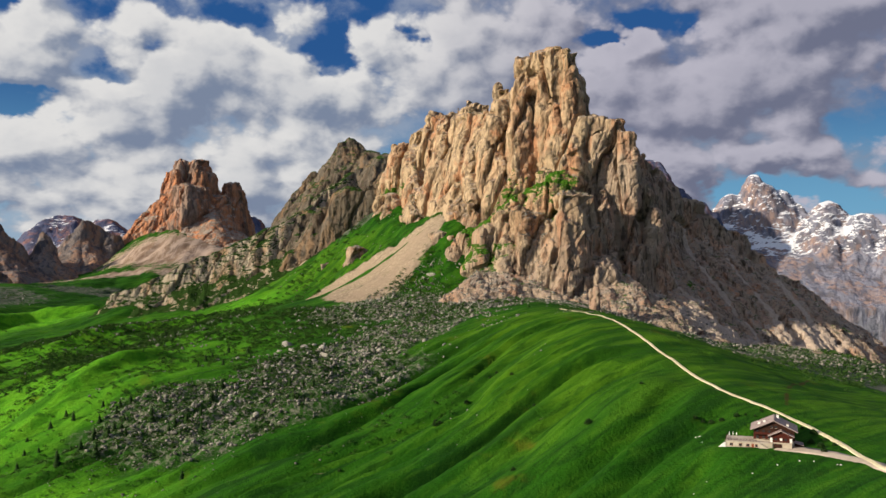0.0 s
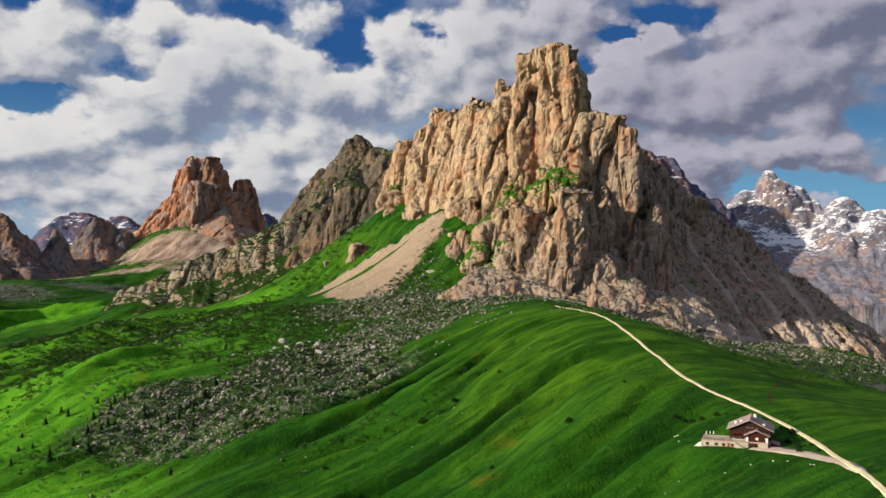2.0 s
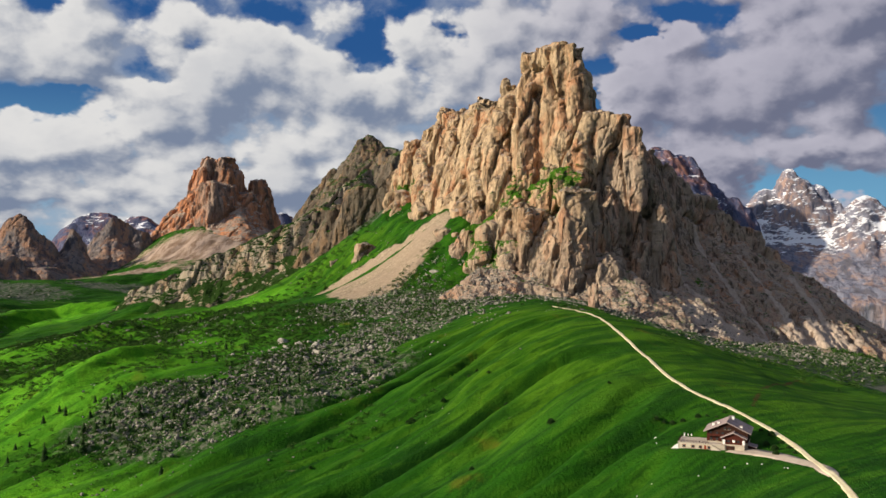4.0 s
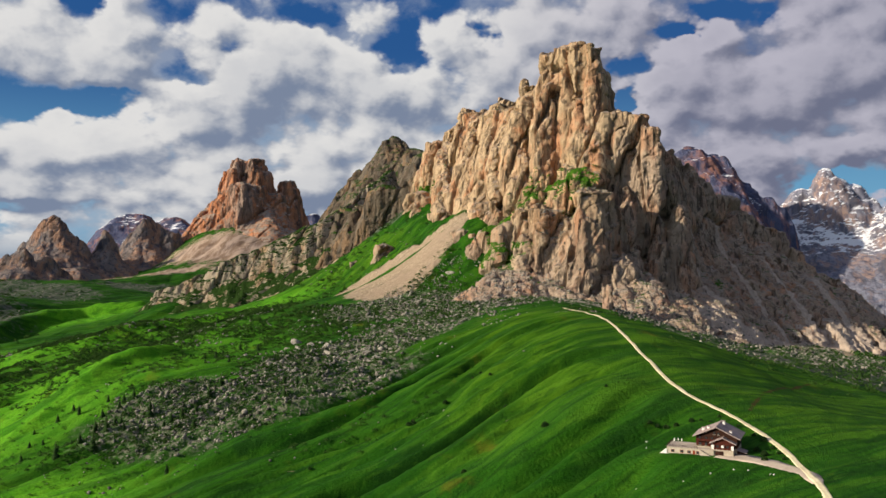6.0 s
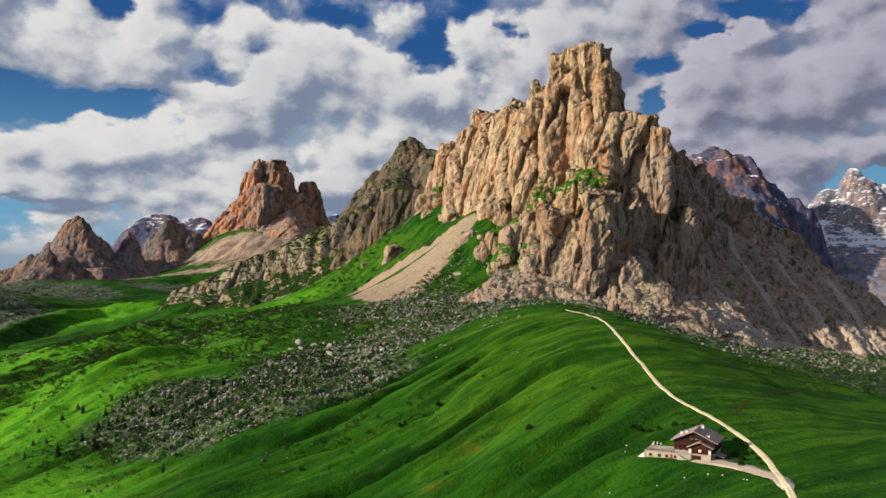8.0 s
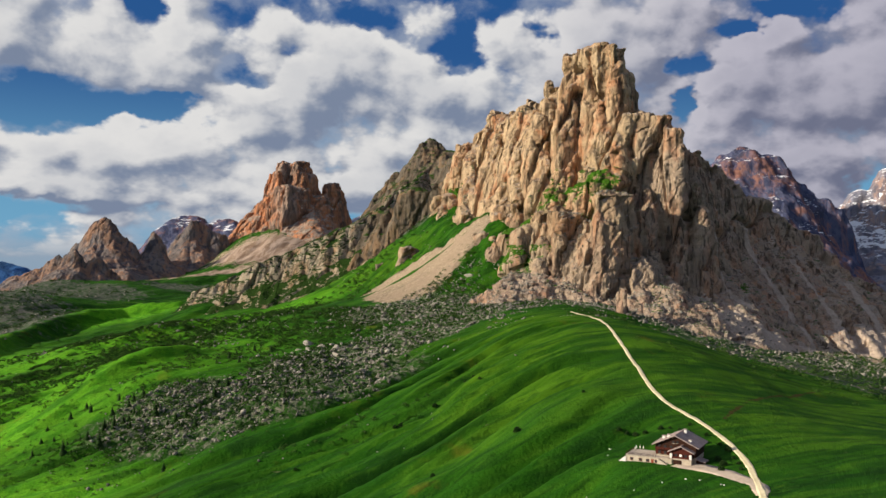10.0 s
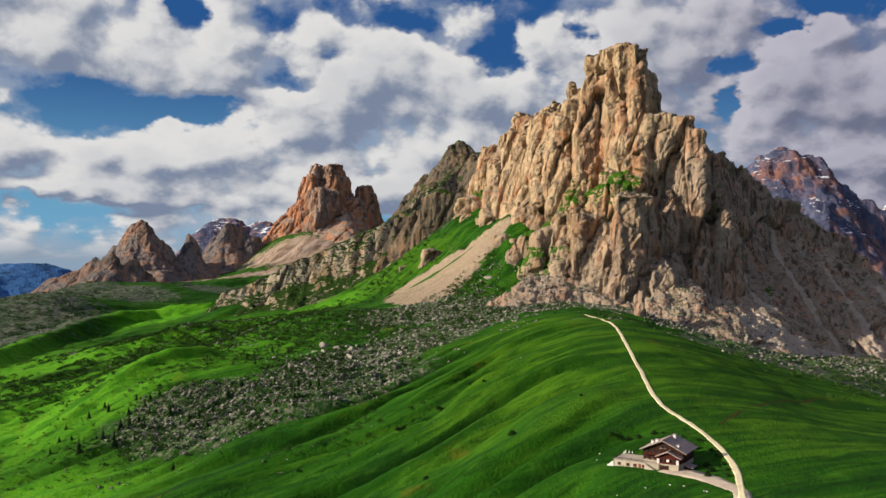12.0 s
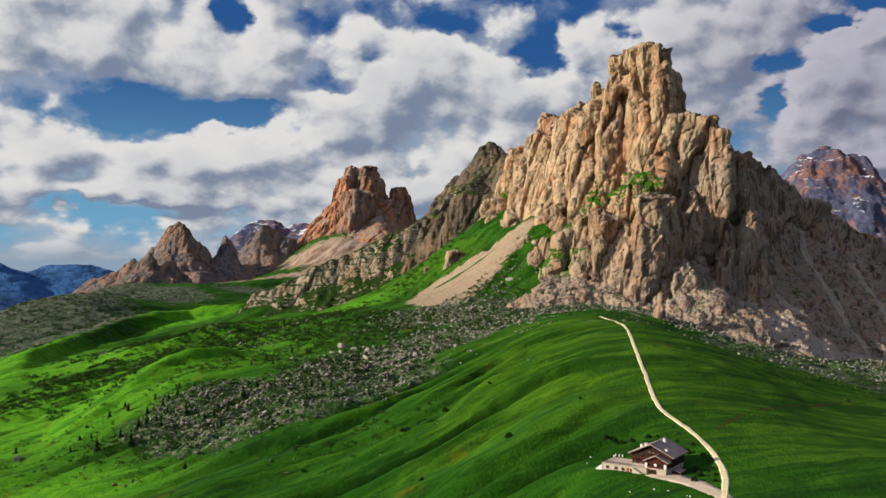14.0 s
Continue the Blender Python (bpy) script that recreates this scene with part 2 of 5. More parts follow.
def seg_dist(x, y, pts):
    """Distance to a polyline and the place along it, 0 to 1."""
    best, at = np.full(np.shape(x), 1e9), np.zeros(np.shape(x))
    n = len(pts) - 1
    for i in range(n):
        (ax, ay), (bx, by) = pts[i][:2], pts[i + 1][:2]
        t = np.clip(((x - ax) * (bx - ax) + (y - ay) * (by - ay)) / ((bx - ax) ** 2 + (by - ay) ** 2), 0, 1)
        d = np.hypot(x - ax - t * (bx - ax), y - ay - t * (by - ay))
        at = np.where(d < best, (i + t) / n, at)
        best = np.minimum(d, best)
    return best, at


def blob(x, y, cx, cy, rx, ry, turn=0.0, soft=0.5):
    c, s = math.cos(radians(turn)), math.sin(radians(turn))
    u, v = ((x - cx) * c + (y - cy) * s) / rx, (-(x - cx) * s + (y - cy) * c) / ry
    return 1 - smooth(1 - soft, 1 + soft, np.hypot(u, v))


BOULDERS = [(-205, 632, 62, 46, 30), (-150, 615, 80, 52, 15), (-95, 650, 85, 55, 25), (-75, 735, 105, 48, 35), (0, 835, 100, 46, 40), (-70, 900, 80, 56, 0)]
RIGHT_ROCKS = [(230, 845, 90, 24, -8), (345, 850, 90, 45, 0), (420, 920, 90, 55, 0)]
RUBBLE = BOULDERS + RIGHT_ROCKS + [(130, 880, 80, 24, -5)]
SCREES = [(295, 955, 75, 24, -10), (375, 985, 80, 30, -18), (440, 1040, 60, 40, -20), (-500, 1700, 120, 70, 0),
          (-760, 2360, 230, 130, -10), (-880, 2140, 150, 40, 35), (-640, 2200, 130, 60, 10)]
HEATH = [(-120, 1290, 45, 50, 0), (-235, 1370, 70, 22, 20), (-980, 1370, 170, 190, 20), (-1030, 1680, 190, 110, 20), (-760, 1950, 160, 80, 20), (330, 765, 110, 36, -25), (245, 805, 70, 20, -12), (400, 800, 60, 60, 0)]

RED_SCREES = SCREES[4:]
# Western pasture painted brighter: the low sun's light put into the grass colour.
SUNLIT_GRASS = [(-268, 508, 95, 48, 10), (-420, 720, 240, 170, 40), (-490, 640, 150, 120, 0), (-560, 1050, 260, 150, 50), (-330, 1120, 130, 60, 30), (-700, 1470, 130, 80, 0), (-860, 1000, 220, 200, 30)]

# Yellower grass, its colour also raised to make up for weak sun.
BRIGHT_GRASS = [(-190, 1195, 110, 45, -35), (95, 590, 80, 130, -10), (205, 560, 90, 150, 0), (60, 690, 70, 60, 0), (255, 640, 80, 90, 0)]


def fan(x, y, apex, foot, w0, w1):
    """A scree tongue that widens downhill."""
    d, t = seg_dist(x, y, [apex, foot])
    return 1 - smooth(0.75, 1.15, d / (w0 + (w1 - w0) * t))


def mask_sum(x, y, forms):
    m = 0.0
    if forms is RUBBLE:
        m = fan(x, y, (88, 962), (0, 898), 6, 34)
    if forms is SCREES:
        m = np.maximum.reduce([fan(x, y, (-4, 1084), (-156, 1090), 6, 30), fan(x, y, (-4, 1084), (-95, 1000), 7, 56), fan(x, y, (-215, 1290), (-330, 1235), 5, 12)])
    for f in forms:
        m = np.maximum(m, blob(x, y, *f))
    return m


TRACK = [(150, 225), (162, 268), (172, 310), (175.3, 345), (177, 370), (175.6, 391), (172, 410), (166, 427), (158.5, 443), (150.5, 460), (147, 486), (144, 510), (139.5, 545), (133, 588), (128, 630), (121, 680), (110, 718), (98.6, 750)]


def ground_h(x, y):
    x, y = np.asarray(x, float), np.asarray(y, float)
    shape = x.shape
    h = base_h(x, y).reshape(shape)
    near = 1 - smooth(1500, 3000, np.hypot(x, y))
    # gullies that run down the flank of the meadow, to the west and south
    gx = x * 0.80 + y * 0.60
    gy = -x * 0.60 + y * 0.80
    flank = blob(x, y, 5, 500, 125, 190, 0, 0.6) + 0.35 * blob(x, y, -250, 640, 200, 130)
    warp = 12 * vnoise(x / 70, y / 70, seed=5)
    flank = flank * (1 - np.exp(-(seg_dist(x, y, TRACK)[0] / 26) ** 2))
    h = h + flank * (18.0 * (ridged((gy + warp) / 30, gx / 380, octaves=2, seed=11) - 0.6) + 5.0 * (ridged((gy + warp) / 12, gx / 210, octaves=2, seed=12) - 0.5))
    h = h + 3.0 * near * fbm(x / 90, y / 90, octaves=3, seed=3) + 1.0 * near * fbm(x / 17, y / 17, octaves=3, seed=8)
    west = smooth(-150, -320, x) * smooth(560, 700, y) * near
    h = h + west * (8.0 * (ridged((x * 0.86 - y * 0.5) / 52, (x * 0.5 + y * 0.86) / 300, octaves=2, seed=14) - 0.5) + 2.0 * fbm(x / 24, y / 24, octaves=2, seed=15))
    steep = smooth(45, 90, h) * near * (1 - 0.85 * fan(x, y, (-6, 1080), (-132, 1024), 14, 95))
    h = h + steep * (9.0 * (ridged(x / 46, y / 70, octaves=3, seed=17) - 0.55) + 3.0 * fbm(x / 14, y / 14, octaves=2, seed=18))
    back = smooth(1700, 2000, y) * (1 - smooth(2700, 3200, y)) * smooth(200, -100, x)
    h = h + back * 10 * (ridged(x / 80, y / 150, octaves=3, seed=19) - 0.5)
    pad = blob(x, y, 146, 376, 30, 20, -16, 0.5)
    h = h * (1 - pad) + pad * (0.0 + 0.03 * (x - 128))
    # moraine banks west of the boulders: steep to the east
    for pts, hgt, wid in (([(-345, 610), (-322, 655), (-300, 715), (-275, 765), (-252, 805)], 10, 24), ([(-480, 690), (-440, 745), (-390, 800), (-340, 880)], 6, 20),
                          ([(-640, 900), (-721, 1057), (-790, 1249), (-800, 1388), (-740, 1500), (-600, 1540), (-470, 1500)], 23, 30), ([(-560, 950), (-470, 1010), (-400, 1090), (-300, 1130)], 8, 26)):
        d, t = seg_dist(x + 3 * vnoise(x / 40, y / 40, seed=91), y + 3 * vnoise(x / 40, y / 40, seed=92), pts)
        i0 = np.clip((t * (len(pts) - 1)).astype(int), 0, len(pts) - 2)
        px, py = np.array([p[0] for p in pts], float), np.array([p[1] for p in pts], float)
        east = (px[i0 + 1] - px[i0]) * (y - py[i0]) - (py[i0 + 1] - py[i0]) * (x - px[i0]) < 0
        ends = smooth(0.0, 0.18, t) * (1 - smooth(0.8, 1.0, t))
        h = h + hgt * np.where(east, np.exp(-(d / (0.6 * wid)) ** 2), np.exp(-(d / (1.7 * wid)) ** 2)) * ends * (1 + 0.12 * vnoise(x / 45, y / 45, seed=9))
    kn = blob(x, y, -560, 1480, 240, 120, 10, 0.6)
    h = h + kn * 17 * (ridged(x / 75, y / 130, octaves=3, seed=21) - 0.4)
    bl = np.clip(mask_sum(x, y, BOULDERS) + mask_sum(x, y, RIGHT_ROCKS), 0, 1)
    h = h + bl * (3.5 * fbm(x / 18, y / 18, octaves=3, seed=31) + 1.6 * ridged(x / 6, y / 6, octaves=2, seed=33))
    return h


# ---- path lines ----
DRIVE = [(173, 322), (175.2, 340), (170, 354), (163.5, 362), (157, 369), (150, 375)]


def resample(pts, step):
    """A soft line through the points."""
    p = np.array(pts, float)
    for _ in range(3):
        q = np.empty((2 * len(p) - 2, 2))
        q[0::2], q[1::2] = p[:-1] * 0.75 + p[1:] * 0.25, p[:-1] * 0.25 + p[1:] * 0.75
        p = np.vstack([p[:1], q, p[-1:]])
    s = np.r_[0, np.cumsum(np.hypot(*np.diff(p, axis=0).T))]
    at = np.linspace(0, s[-1], max(2, int(s[-1] / step)))
    return np.c_[np.interp(at, s, p[:, 0]), np.interp(at, s, p[:, 1])]


# ---- materials ----
def material(name):
    m = bpy.data.materials.new(name)
    m.use_nodes = True
    nt = m.node_tree
    bsdf = nt.nodes["Principled BSDF"]
    bsdf.inputs["Roughness"].default_value = 0.9
    bsdf.inputs["Specular IOR Level"].default_value = 0.04
    pos = nt.nodes.new("ShaderNodeNewGeometry")
    return m, nt, bsdf, pos


def bump_n(nt, bsdf, height, dist, strength=1.0):
    b = nt.nodes.new("ShaderNodeBump")
    b.inputs["Distance"].default_value, b.inputs["Strength"].default_value = dist, strength
    nt.links.new(height, b.inputs["Height"])
    nt.links.new(b.outputs[0], bsdf.inputs["Normal"])


def attr_n(nt, name):
    a = nt.nodes.new("ShaderNodeAttribute")
    a.attribute_name = name
    return a.outputs["Fac"]


def ground_material():
    m, nt, bsdf, pos = material("alpine_turf")
    p = pos.outputs["Position"]
    big = noise_n(nt, p, 0.012, 4, 0.6)
    mid = noise_n(nt, p, 0.07, 4, 0.6)
    fine = noise_n(nt, p, 0.6, 5, 0.65)
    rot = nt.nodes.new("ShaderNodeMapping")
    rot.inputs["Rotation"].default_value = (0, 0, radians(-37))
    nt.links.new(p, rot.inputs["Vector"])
    # Streaks of grass tone that also paint lit crests and shaded gullies.
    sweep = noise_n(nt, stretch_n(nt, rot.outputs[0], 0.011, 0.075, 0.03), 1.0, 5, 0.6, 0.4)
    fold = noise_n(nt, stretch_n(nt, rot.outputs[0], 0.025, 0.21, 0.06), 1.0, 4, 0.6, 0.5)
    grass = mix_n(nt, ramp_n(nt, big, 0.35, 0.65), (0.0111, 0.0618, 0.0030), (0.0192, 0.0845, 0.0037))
    grass = mix_n(nt, ramp_n(nt, sweep, 0.50, 0.66), grass, (0.0370, 0.1133, 0.0060))
    # These dark greens put gully shade into the turf colour.
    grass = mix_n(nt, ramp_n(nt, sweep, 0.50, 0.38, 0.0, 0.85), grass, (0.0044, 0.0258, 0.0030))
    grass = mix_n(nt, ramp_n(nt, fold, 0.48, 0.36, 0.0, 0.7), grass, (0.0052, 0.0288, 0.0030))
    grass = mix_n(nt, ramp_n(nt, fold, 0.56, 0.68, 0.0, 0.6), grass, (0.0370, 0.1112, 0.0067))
    # The turf again in brighter tones, for the patches painted as sunlit.
    sunlit_grass = mix_n(nt, ramp_n(nt, mid, 0.35, 0.65), (0.058, 0.225, 0.008), (0.125, 0.350, 0.014))
    sunlit_grass = mix_n(nt, ramp_n(nt, sweep, 0.48, 0.36, 0.0, 0.75), sunlit_grass, (0.026, 0.105, 0.006))
    grass = mix_n(nt, math_n(nt, "MULTIPLY", attr_n(nt, "sunlit_grass"), 0.95), grass, sunlit_grass)
    grass = mix_n(nt, ramp_n(nt, mid, 0.50, 0.75, 0.0, 0.6), grass, (0.0237, 0.0845, 0.0060))
    grass = mix_n(nt, ramp_n(nt, fine, 0.40, 0.75, 0.0, 0.5), grass, (0.0096, 0.0494, 0.0037))
    # Raised grass tones for the knoll, which the sun reaches poorly.
    bright_grass = mix_n(nt, ramp_n(nt, sweep, 0.40, 0.62), (0.020, 0.074, 0.004), (0.074, 0.165, 0.007))
    bright_grass = mix_n(nt, ramp_n(nt, fold, 0.46, 0.36, 0.0, 0.7), bright_grass, (0.012, 0.048, 0.004))
    grass = mix_n(nt, math_n(nt, "MULTIPLY", attr_n(nt, "bright_grass"), 0.6), grass, bright_grass)
    tuft = noise_n(nt, p, 1.9, 4, 0.7)
    grass = mix_n(nt, ramp_n(nt, tuft, 0.52, 0.68, 0.0, 0.6), grass, (0.0074, 0.0391, 0.0030))
    grass = mix_n(nt, ramp_n(nt, tuft, 0.46, 0.32, 0.0, 0.5), grass, (0.0444, 0.1339, 0.0090))
    dry = math_n(nt, "MULTIPLY", ramp_n(nt, noise_n(nt, p, 0.022, 5, 0.65), 0.60, 0.74), 0.32)
    grass = mix_n(nt, dry, grass, (0.15, 0.085, 0.012))
    scree = mix_n(nt, ramp_n(nt, noise_n(nt, p, 0.35, 6, 0.7), 0.35, 0.7), (0.20, 0.155, 0.105), (0.40, 0.315, 0.22))
    run = noise_n(nt, stretch_n(nt, rot.outputs[0], 0.020, 0.22, 0.05), 1.0, 6, 0.65, 0.3)
    scree = mix_n(nt, ramp_n(nt, run, 0.50, 0.66, 0.0, 0.8), scree, (0.185, 0.15, 0.11))
    scree = mix_n(nt, ramp_n(nt, run, 0.40, 0.28, 0.0, 0.7), scree, (0.085, 0.14, 0.03))
    scree = mix_n(nt, ramp_n(nt, noise_n(nt, p, 0.03, 5, 0.65, 0.5), 0.42, 0.62, 0.0, 0.75), scree, (0.27, 0.205, 0.145))
    scree = mix_n(nt, attr_n(nt, "redscree"), scree, mix_n(nt, ramp_n(nt, noise_n(nt, stretch_n(nt, p, 0.035, 0.009, 0.01), 1.0, 6, 0.7, 0.6), 0.40, 0.62), (0.37, 0.285, 0.225), (0.17, 0.115, 0.08)))
    rub = mix_n(nt, ramp_n(nt, noise_n(nt, p, 0.25, 6, 0.7), 0.45, 0.66), (0.022, 0.065, 0.010), (0.19, 0.18, 0.14))
    heath = mix_n(nt, ramp_n(nt, noise_n(nt, p, 0.10, 6, 0.7), 0.38, 0.64), (0.020, 0.052, 0.014), (0.115, 0.115, 0.095))
    broken = noise_n(nt, p, 0.05, 6, 0.7)

    ragged = noise_n(nt, stretch_n(nt, rot.outputs[0], 0.045, 0.14, 0.06), 1.0, 6, 0.7, 0.4)

    def patch(name, lo=0.25, edge=None):
        return ramp_n(nt, math_n(nt, "ADD", attr_n(nt, name), math_n(nt, "MULTIPLY", math_n(nt, "SUBTRACT", edge or broken, 0.5), 1.6 if edge is None else 2.4)), lo, lo + 0.35)
    col = mix_n(nt, patch("heath"), grass, heath)
    col = mix_n(nt, patch("rubble", 0.35), col, rub)
    col = mix_n(nt, patch("scree", 0.42, ragged), col, scree)
    col = mix_n(nt, math_n(nt, "MULTIPLY", patch("soil", 0.42), 0.85), col, (0.055, 0.035, 0.012))
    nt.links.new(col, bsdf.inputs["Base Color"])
    bump_n(nt, bsdf, math_n(nt, "ADD", fine, math_n(nt, "MULTIPLY", mid, 2.0)), 1.2, 0.8)
    return m


def rock_material(name, pale, warm, dark, warm_at=0.52, grass=0.0, snow=0.0, scale=1.0, scree=0.0, low=None, green=((0.020, 0.070, 0.006), (0.075, 0.160, 0.015))):
    m, nt, bsdf, pos = material(name)
    p = pos.outputs["Position"]
    col_v = stretch_n(nt, p, 0.045 / scale, 0.045 / scale, 0.010 / scale)
    crk_v = stretch_n(nt, p, 0.16 / scale, 0.16 / scale, 0.030 / scale)
    str_v = stretch_n(nt, p, 0.012 / scale, 0.012 / scale, 0.15 / scale)
    streak = noise_n(nt, col_v, 1.0, 6, 0.62, 0.4)
    crack = noise_n(nt, crk_v, 1.0, 6, 0.65, 0.5)
    strata = noise_n(nt, str_v, 1.0, 4, 0.6, 0.3)
    fine = noise_n(nt, p, 0.45 / scale, 6, 0.7)
    broad = noise_n(nt, stretch_n(nt, p, 0.014 / scale, 0.014 / scale, 0.007 / scale), 1.0, 4, 0.6)
    col = mix_n(nt, ramp_n(nt, math_n(nt, "ADD", math_n(nt, "MULTIPLY", streak, 0.5), math_n(nt, "MULTIPLY", broad, 0.5)), warm_at - 0.05, warm_at + 0.08), pale, warm)
    col = mix_n(nt, ramp_n(nt, strata, 0.50, 0.70, 0.0, 0.35), col, pale)
    bright = noise_n(nt, off_n(nt, stretch_n(nt, p, 0.06 / scale, 0.06 / scale, 0.018 / scale), (3.3, 8.1, 0.7)), 1.0, 5, 0.65, 0.6)
    col = mix_n(nt, ramp_n(nt, bright, 0.56, 0.70, 0.0, 0.8), col, tuple(min(0.75, 1.45 * c) for c in pale))
    stain = noise_n(nt, off_n(nt, stretch_n(nt, p, 0.032 / scale, 0.032 / scale, 0.0085 / scale), (9.1, 2.7, 5.3)), 1.0, 5, 0.62, 0.7)
    col = mix_n(nt, ramp_n(nt, stain, 0.50, 0.62, 0.0, 0.8), col, (0.50 * pale[0], 0.45 * pale[1], 0.42 * pale[2]))
    blush = noise_n(nt, off_n(nt, stretch_n(nt, p, 0.045 / scale, 0.045 / scale, 0.014 / scale), (1.3, 6.2, 2.9)), 1.0, 4, 0.6, 0.5)
    col = mix_n(nt, ramp_n(nt, blush, 0.53, 0.64, 0.0, 0.85), col, warm)
    if low:
        hz = nt.nodes.new("ShaderNodeSeparateXYZ")
        nt.links.new(p, hz.inputs[0])
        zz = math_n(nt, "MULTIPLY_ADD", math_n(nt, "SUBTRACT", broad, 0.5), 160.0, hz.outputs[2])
        # Greys the shoulder eastward: the tower's shade put into the rock colour.
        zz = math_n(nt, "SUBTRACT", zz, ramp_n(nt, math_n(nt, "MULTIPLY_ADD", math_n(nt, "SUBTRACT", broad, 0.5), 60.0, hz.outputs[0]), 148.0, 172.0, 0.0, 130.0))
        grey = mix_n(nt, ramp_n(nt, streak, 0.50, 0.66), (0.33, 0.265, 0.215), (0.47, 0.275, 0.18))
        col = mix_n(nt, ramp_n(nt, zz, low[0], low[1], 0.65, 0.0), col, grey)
    # Joint colour in cracks and fine hollows, with crevice shade painted in.
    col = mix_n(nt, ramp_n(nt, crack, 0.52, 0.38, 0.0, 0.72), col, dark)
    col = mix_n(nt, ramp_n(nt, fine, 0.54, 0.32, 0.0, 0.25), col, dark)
    sep = nt.nodes.new("ShaderNodeSeparateXYZ")
    nt.links.new(pos.outputs["True Normal"], sep.inputs[0])
    psep = nt.nodes.new("ShaderNodeSeparateXYZ")
    nt.links.new(p, psep.inputs[0])
    flat = sep.outputs[2]
    if scree:
        sc = mix_n(nt, fine, (0.255, 0.21, 0.17), (0.44, 0.365, 0.295))
        sc = mix_n(nt, ramp_n(nt, bright, 0.46, 0.62, 0.0, 0.7), sc, (0.30, 0.18, 0.12))
        run = noise_n(nt, stretch_n(nt, p, 0.055 / scale, 0.014 / scale, 0.018 / scale), 1.0, 6, 0.66, 0.5)
        sc = mix_n(nt, ramp_n(nt, run, 0.50, 0.40, 0.0, 0.75), sc, (0.15, 0.125, 0.10))
        sc = mix_n(nt, ramp_n(nt, run, 0.58, 0.70, 0.0, 0.7), sc, (0.56, 0.45, 0.35))
        f = math_n(nt, "ADD", flat, math_n(nt, "MULTIPLY", math_n(nt, "SUBTRACT", run, 0.5), 0.9))
        col = mix_n(nt, ramp_n(nt, f, scree, scree + 0.12), col, sc)
    if grass:
        f = math_n(nt, "ADD", flat, math_n(nt, "MULTIPLY", math_n(nt, "SUBTRACT", noise_n(nt, p, 0.03, 5, 0.65), 0.5), 0.9))
        col = mix_n(nt, ramp_n(nt, f, grass, grass + 0.10), col, mix_n(nt, fine, *green))
    ragged = math_n(nt, "MULTIPLY", math_n(nt, "SUBTRACT", noise_n(nt, p, 0.09, 5, 0.7), 0.5), 1.7)
    if low:
        tal = mix_n(nt, noise_n(nt, p, 0.25, 6, 0.7), (0.32, 0.25, 0.195), (0.62, 0.51, 0.41))
        col = mix_n(nt, ramp_n(nt, math_n(nt, "ADD", attr_n(nt, "talus"), ragged), 0.40, 0.65), col, tal)
        tf = math_n(nt, "ADD", math_n(nt, "ADD", attr_n(nt, "turf"), ragged), ramp_n(nt, flat, 0.25, 0.6, -0.5, 0.1))
        col = mix_n(nt, ramp_n(nt, tf, 0.38, 0.55), col, mix_n(nt, noise_n(nt, p, 0.3, 4, 0.6), (0.022, 0.075, 0.006), (0.070, 0.165, 0.014)))
    if snow:
        f = math_n(nt, "ADD", flat, math_n(nt, "MULTIPLY", math_n(nt, "SUBTRACT", noise_n(nt, p, 0.012, 5, 0.65), 0.5), 1.3))
        f = math_n(nt, "ADD", f, math_n(nt, "MULTIPLY", math_n(nt, "SUBTRACT", strata, 0.5), 0.35))
        f = math_n(nt, "ADD", f, ramp_n(nt, psep.outputs[2], 40.0, 190.0, -0.6, 0.0))
        col = mix_n(nt, ramp_n(nt, f, snow, snow + 0.10), col, (0.78, 0.80, 0.84))
    nt.links.new(col, bsdf.inputs["Base Color"])
    h = math_n(nt, "ADD", math_n(nt, "MULTIPLY", crack, 2.0), math_n(nt, "ADD", fine, math_n(nt, "MULTIPLY", strata, 0.8)))
    bump_n(nt, bsdf, h, 3.0 * scale, 0.9)
    return m


def plain_material(name, a, b, scale=2.0, rough=0.85, bump=0.05, stretch=(1, 1, 1)):
    m, nt, bsdf, pos = material(name)
    v = stretch_n(nt, pos.outputs["Position"], *stretch)
    n1 = noise_n(nt, v, scale, 5, 0.65)
    n2 = noise_n(nt, v, scale * 0.13, 3, 0.6)
    f = ramp_n(nt, math_n(nt, "ADD", math_n(nt, "MULTIPLY", n1, 0.6), math_n(nt, "MULTIPLY", n2, 0.4)), 0.36, 0.64)
    nt.links.new(mix_n(nt, f, a, b), bsdf.inputs["Base Color"])
    bsdf.inputs["Roughness"].default_value = rough
    if bump:
        bump_n(nt, bsdf, n1, bump)
    return m


TURF = ground_material()
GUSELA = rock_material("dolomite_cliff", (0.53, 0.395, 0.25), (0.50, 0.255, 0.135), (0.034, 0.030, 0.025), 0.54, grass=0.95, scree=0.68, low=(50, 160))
NUVOLAU = rock_material("weathered_dolomite", (0.155, 0.13, 0.10), (0.24, 0.155, 0.09), (0.035, 0.033, 0.027), 0.56, grass=0.73, scale=1.3, green=((0.014, 0.042, 0.006), (0.045, 0.095, 0.012)))
# The scrub green is darkened: shade on the spur's back, put into colour.
SPUR_ROCK = rock_material("slabby_spur_rock", (0.38, 0.32, 0.245), (0.40, 0.27, 0.165), (0.040, 0.038, 0.030), 0.56, grass=0.50, scale=0.9, green=((0.009, 0.026, 0.005), (0.030, 0.064, 0.010)))
AVERAU = rock_material("red_dolomite", (0.33, 0.245, 0.195), (0.52, 0.225, 0.11), (0.085, 0.065, 0.06), 0.46, scale=1.7, scree=0.60)
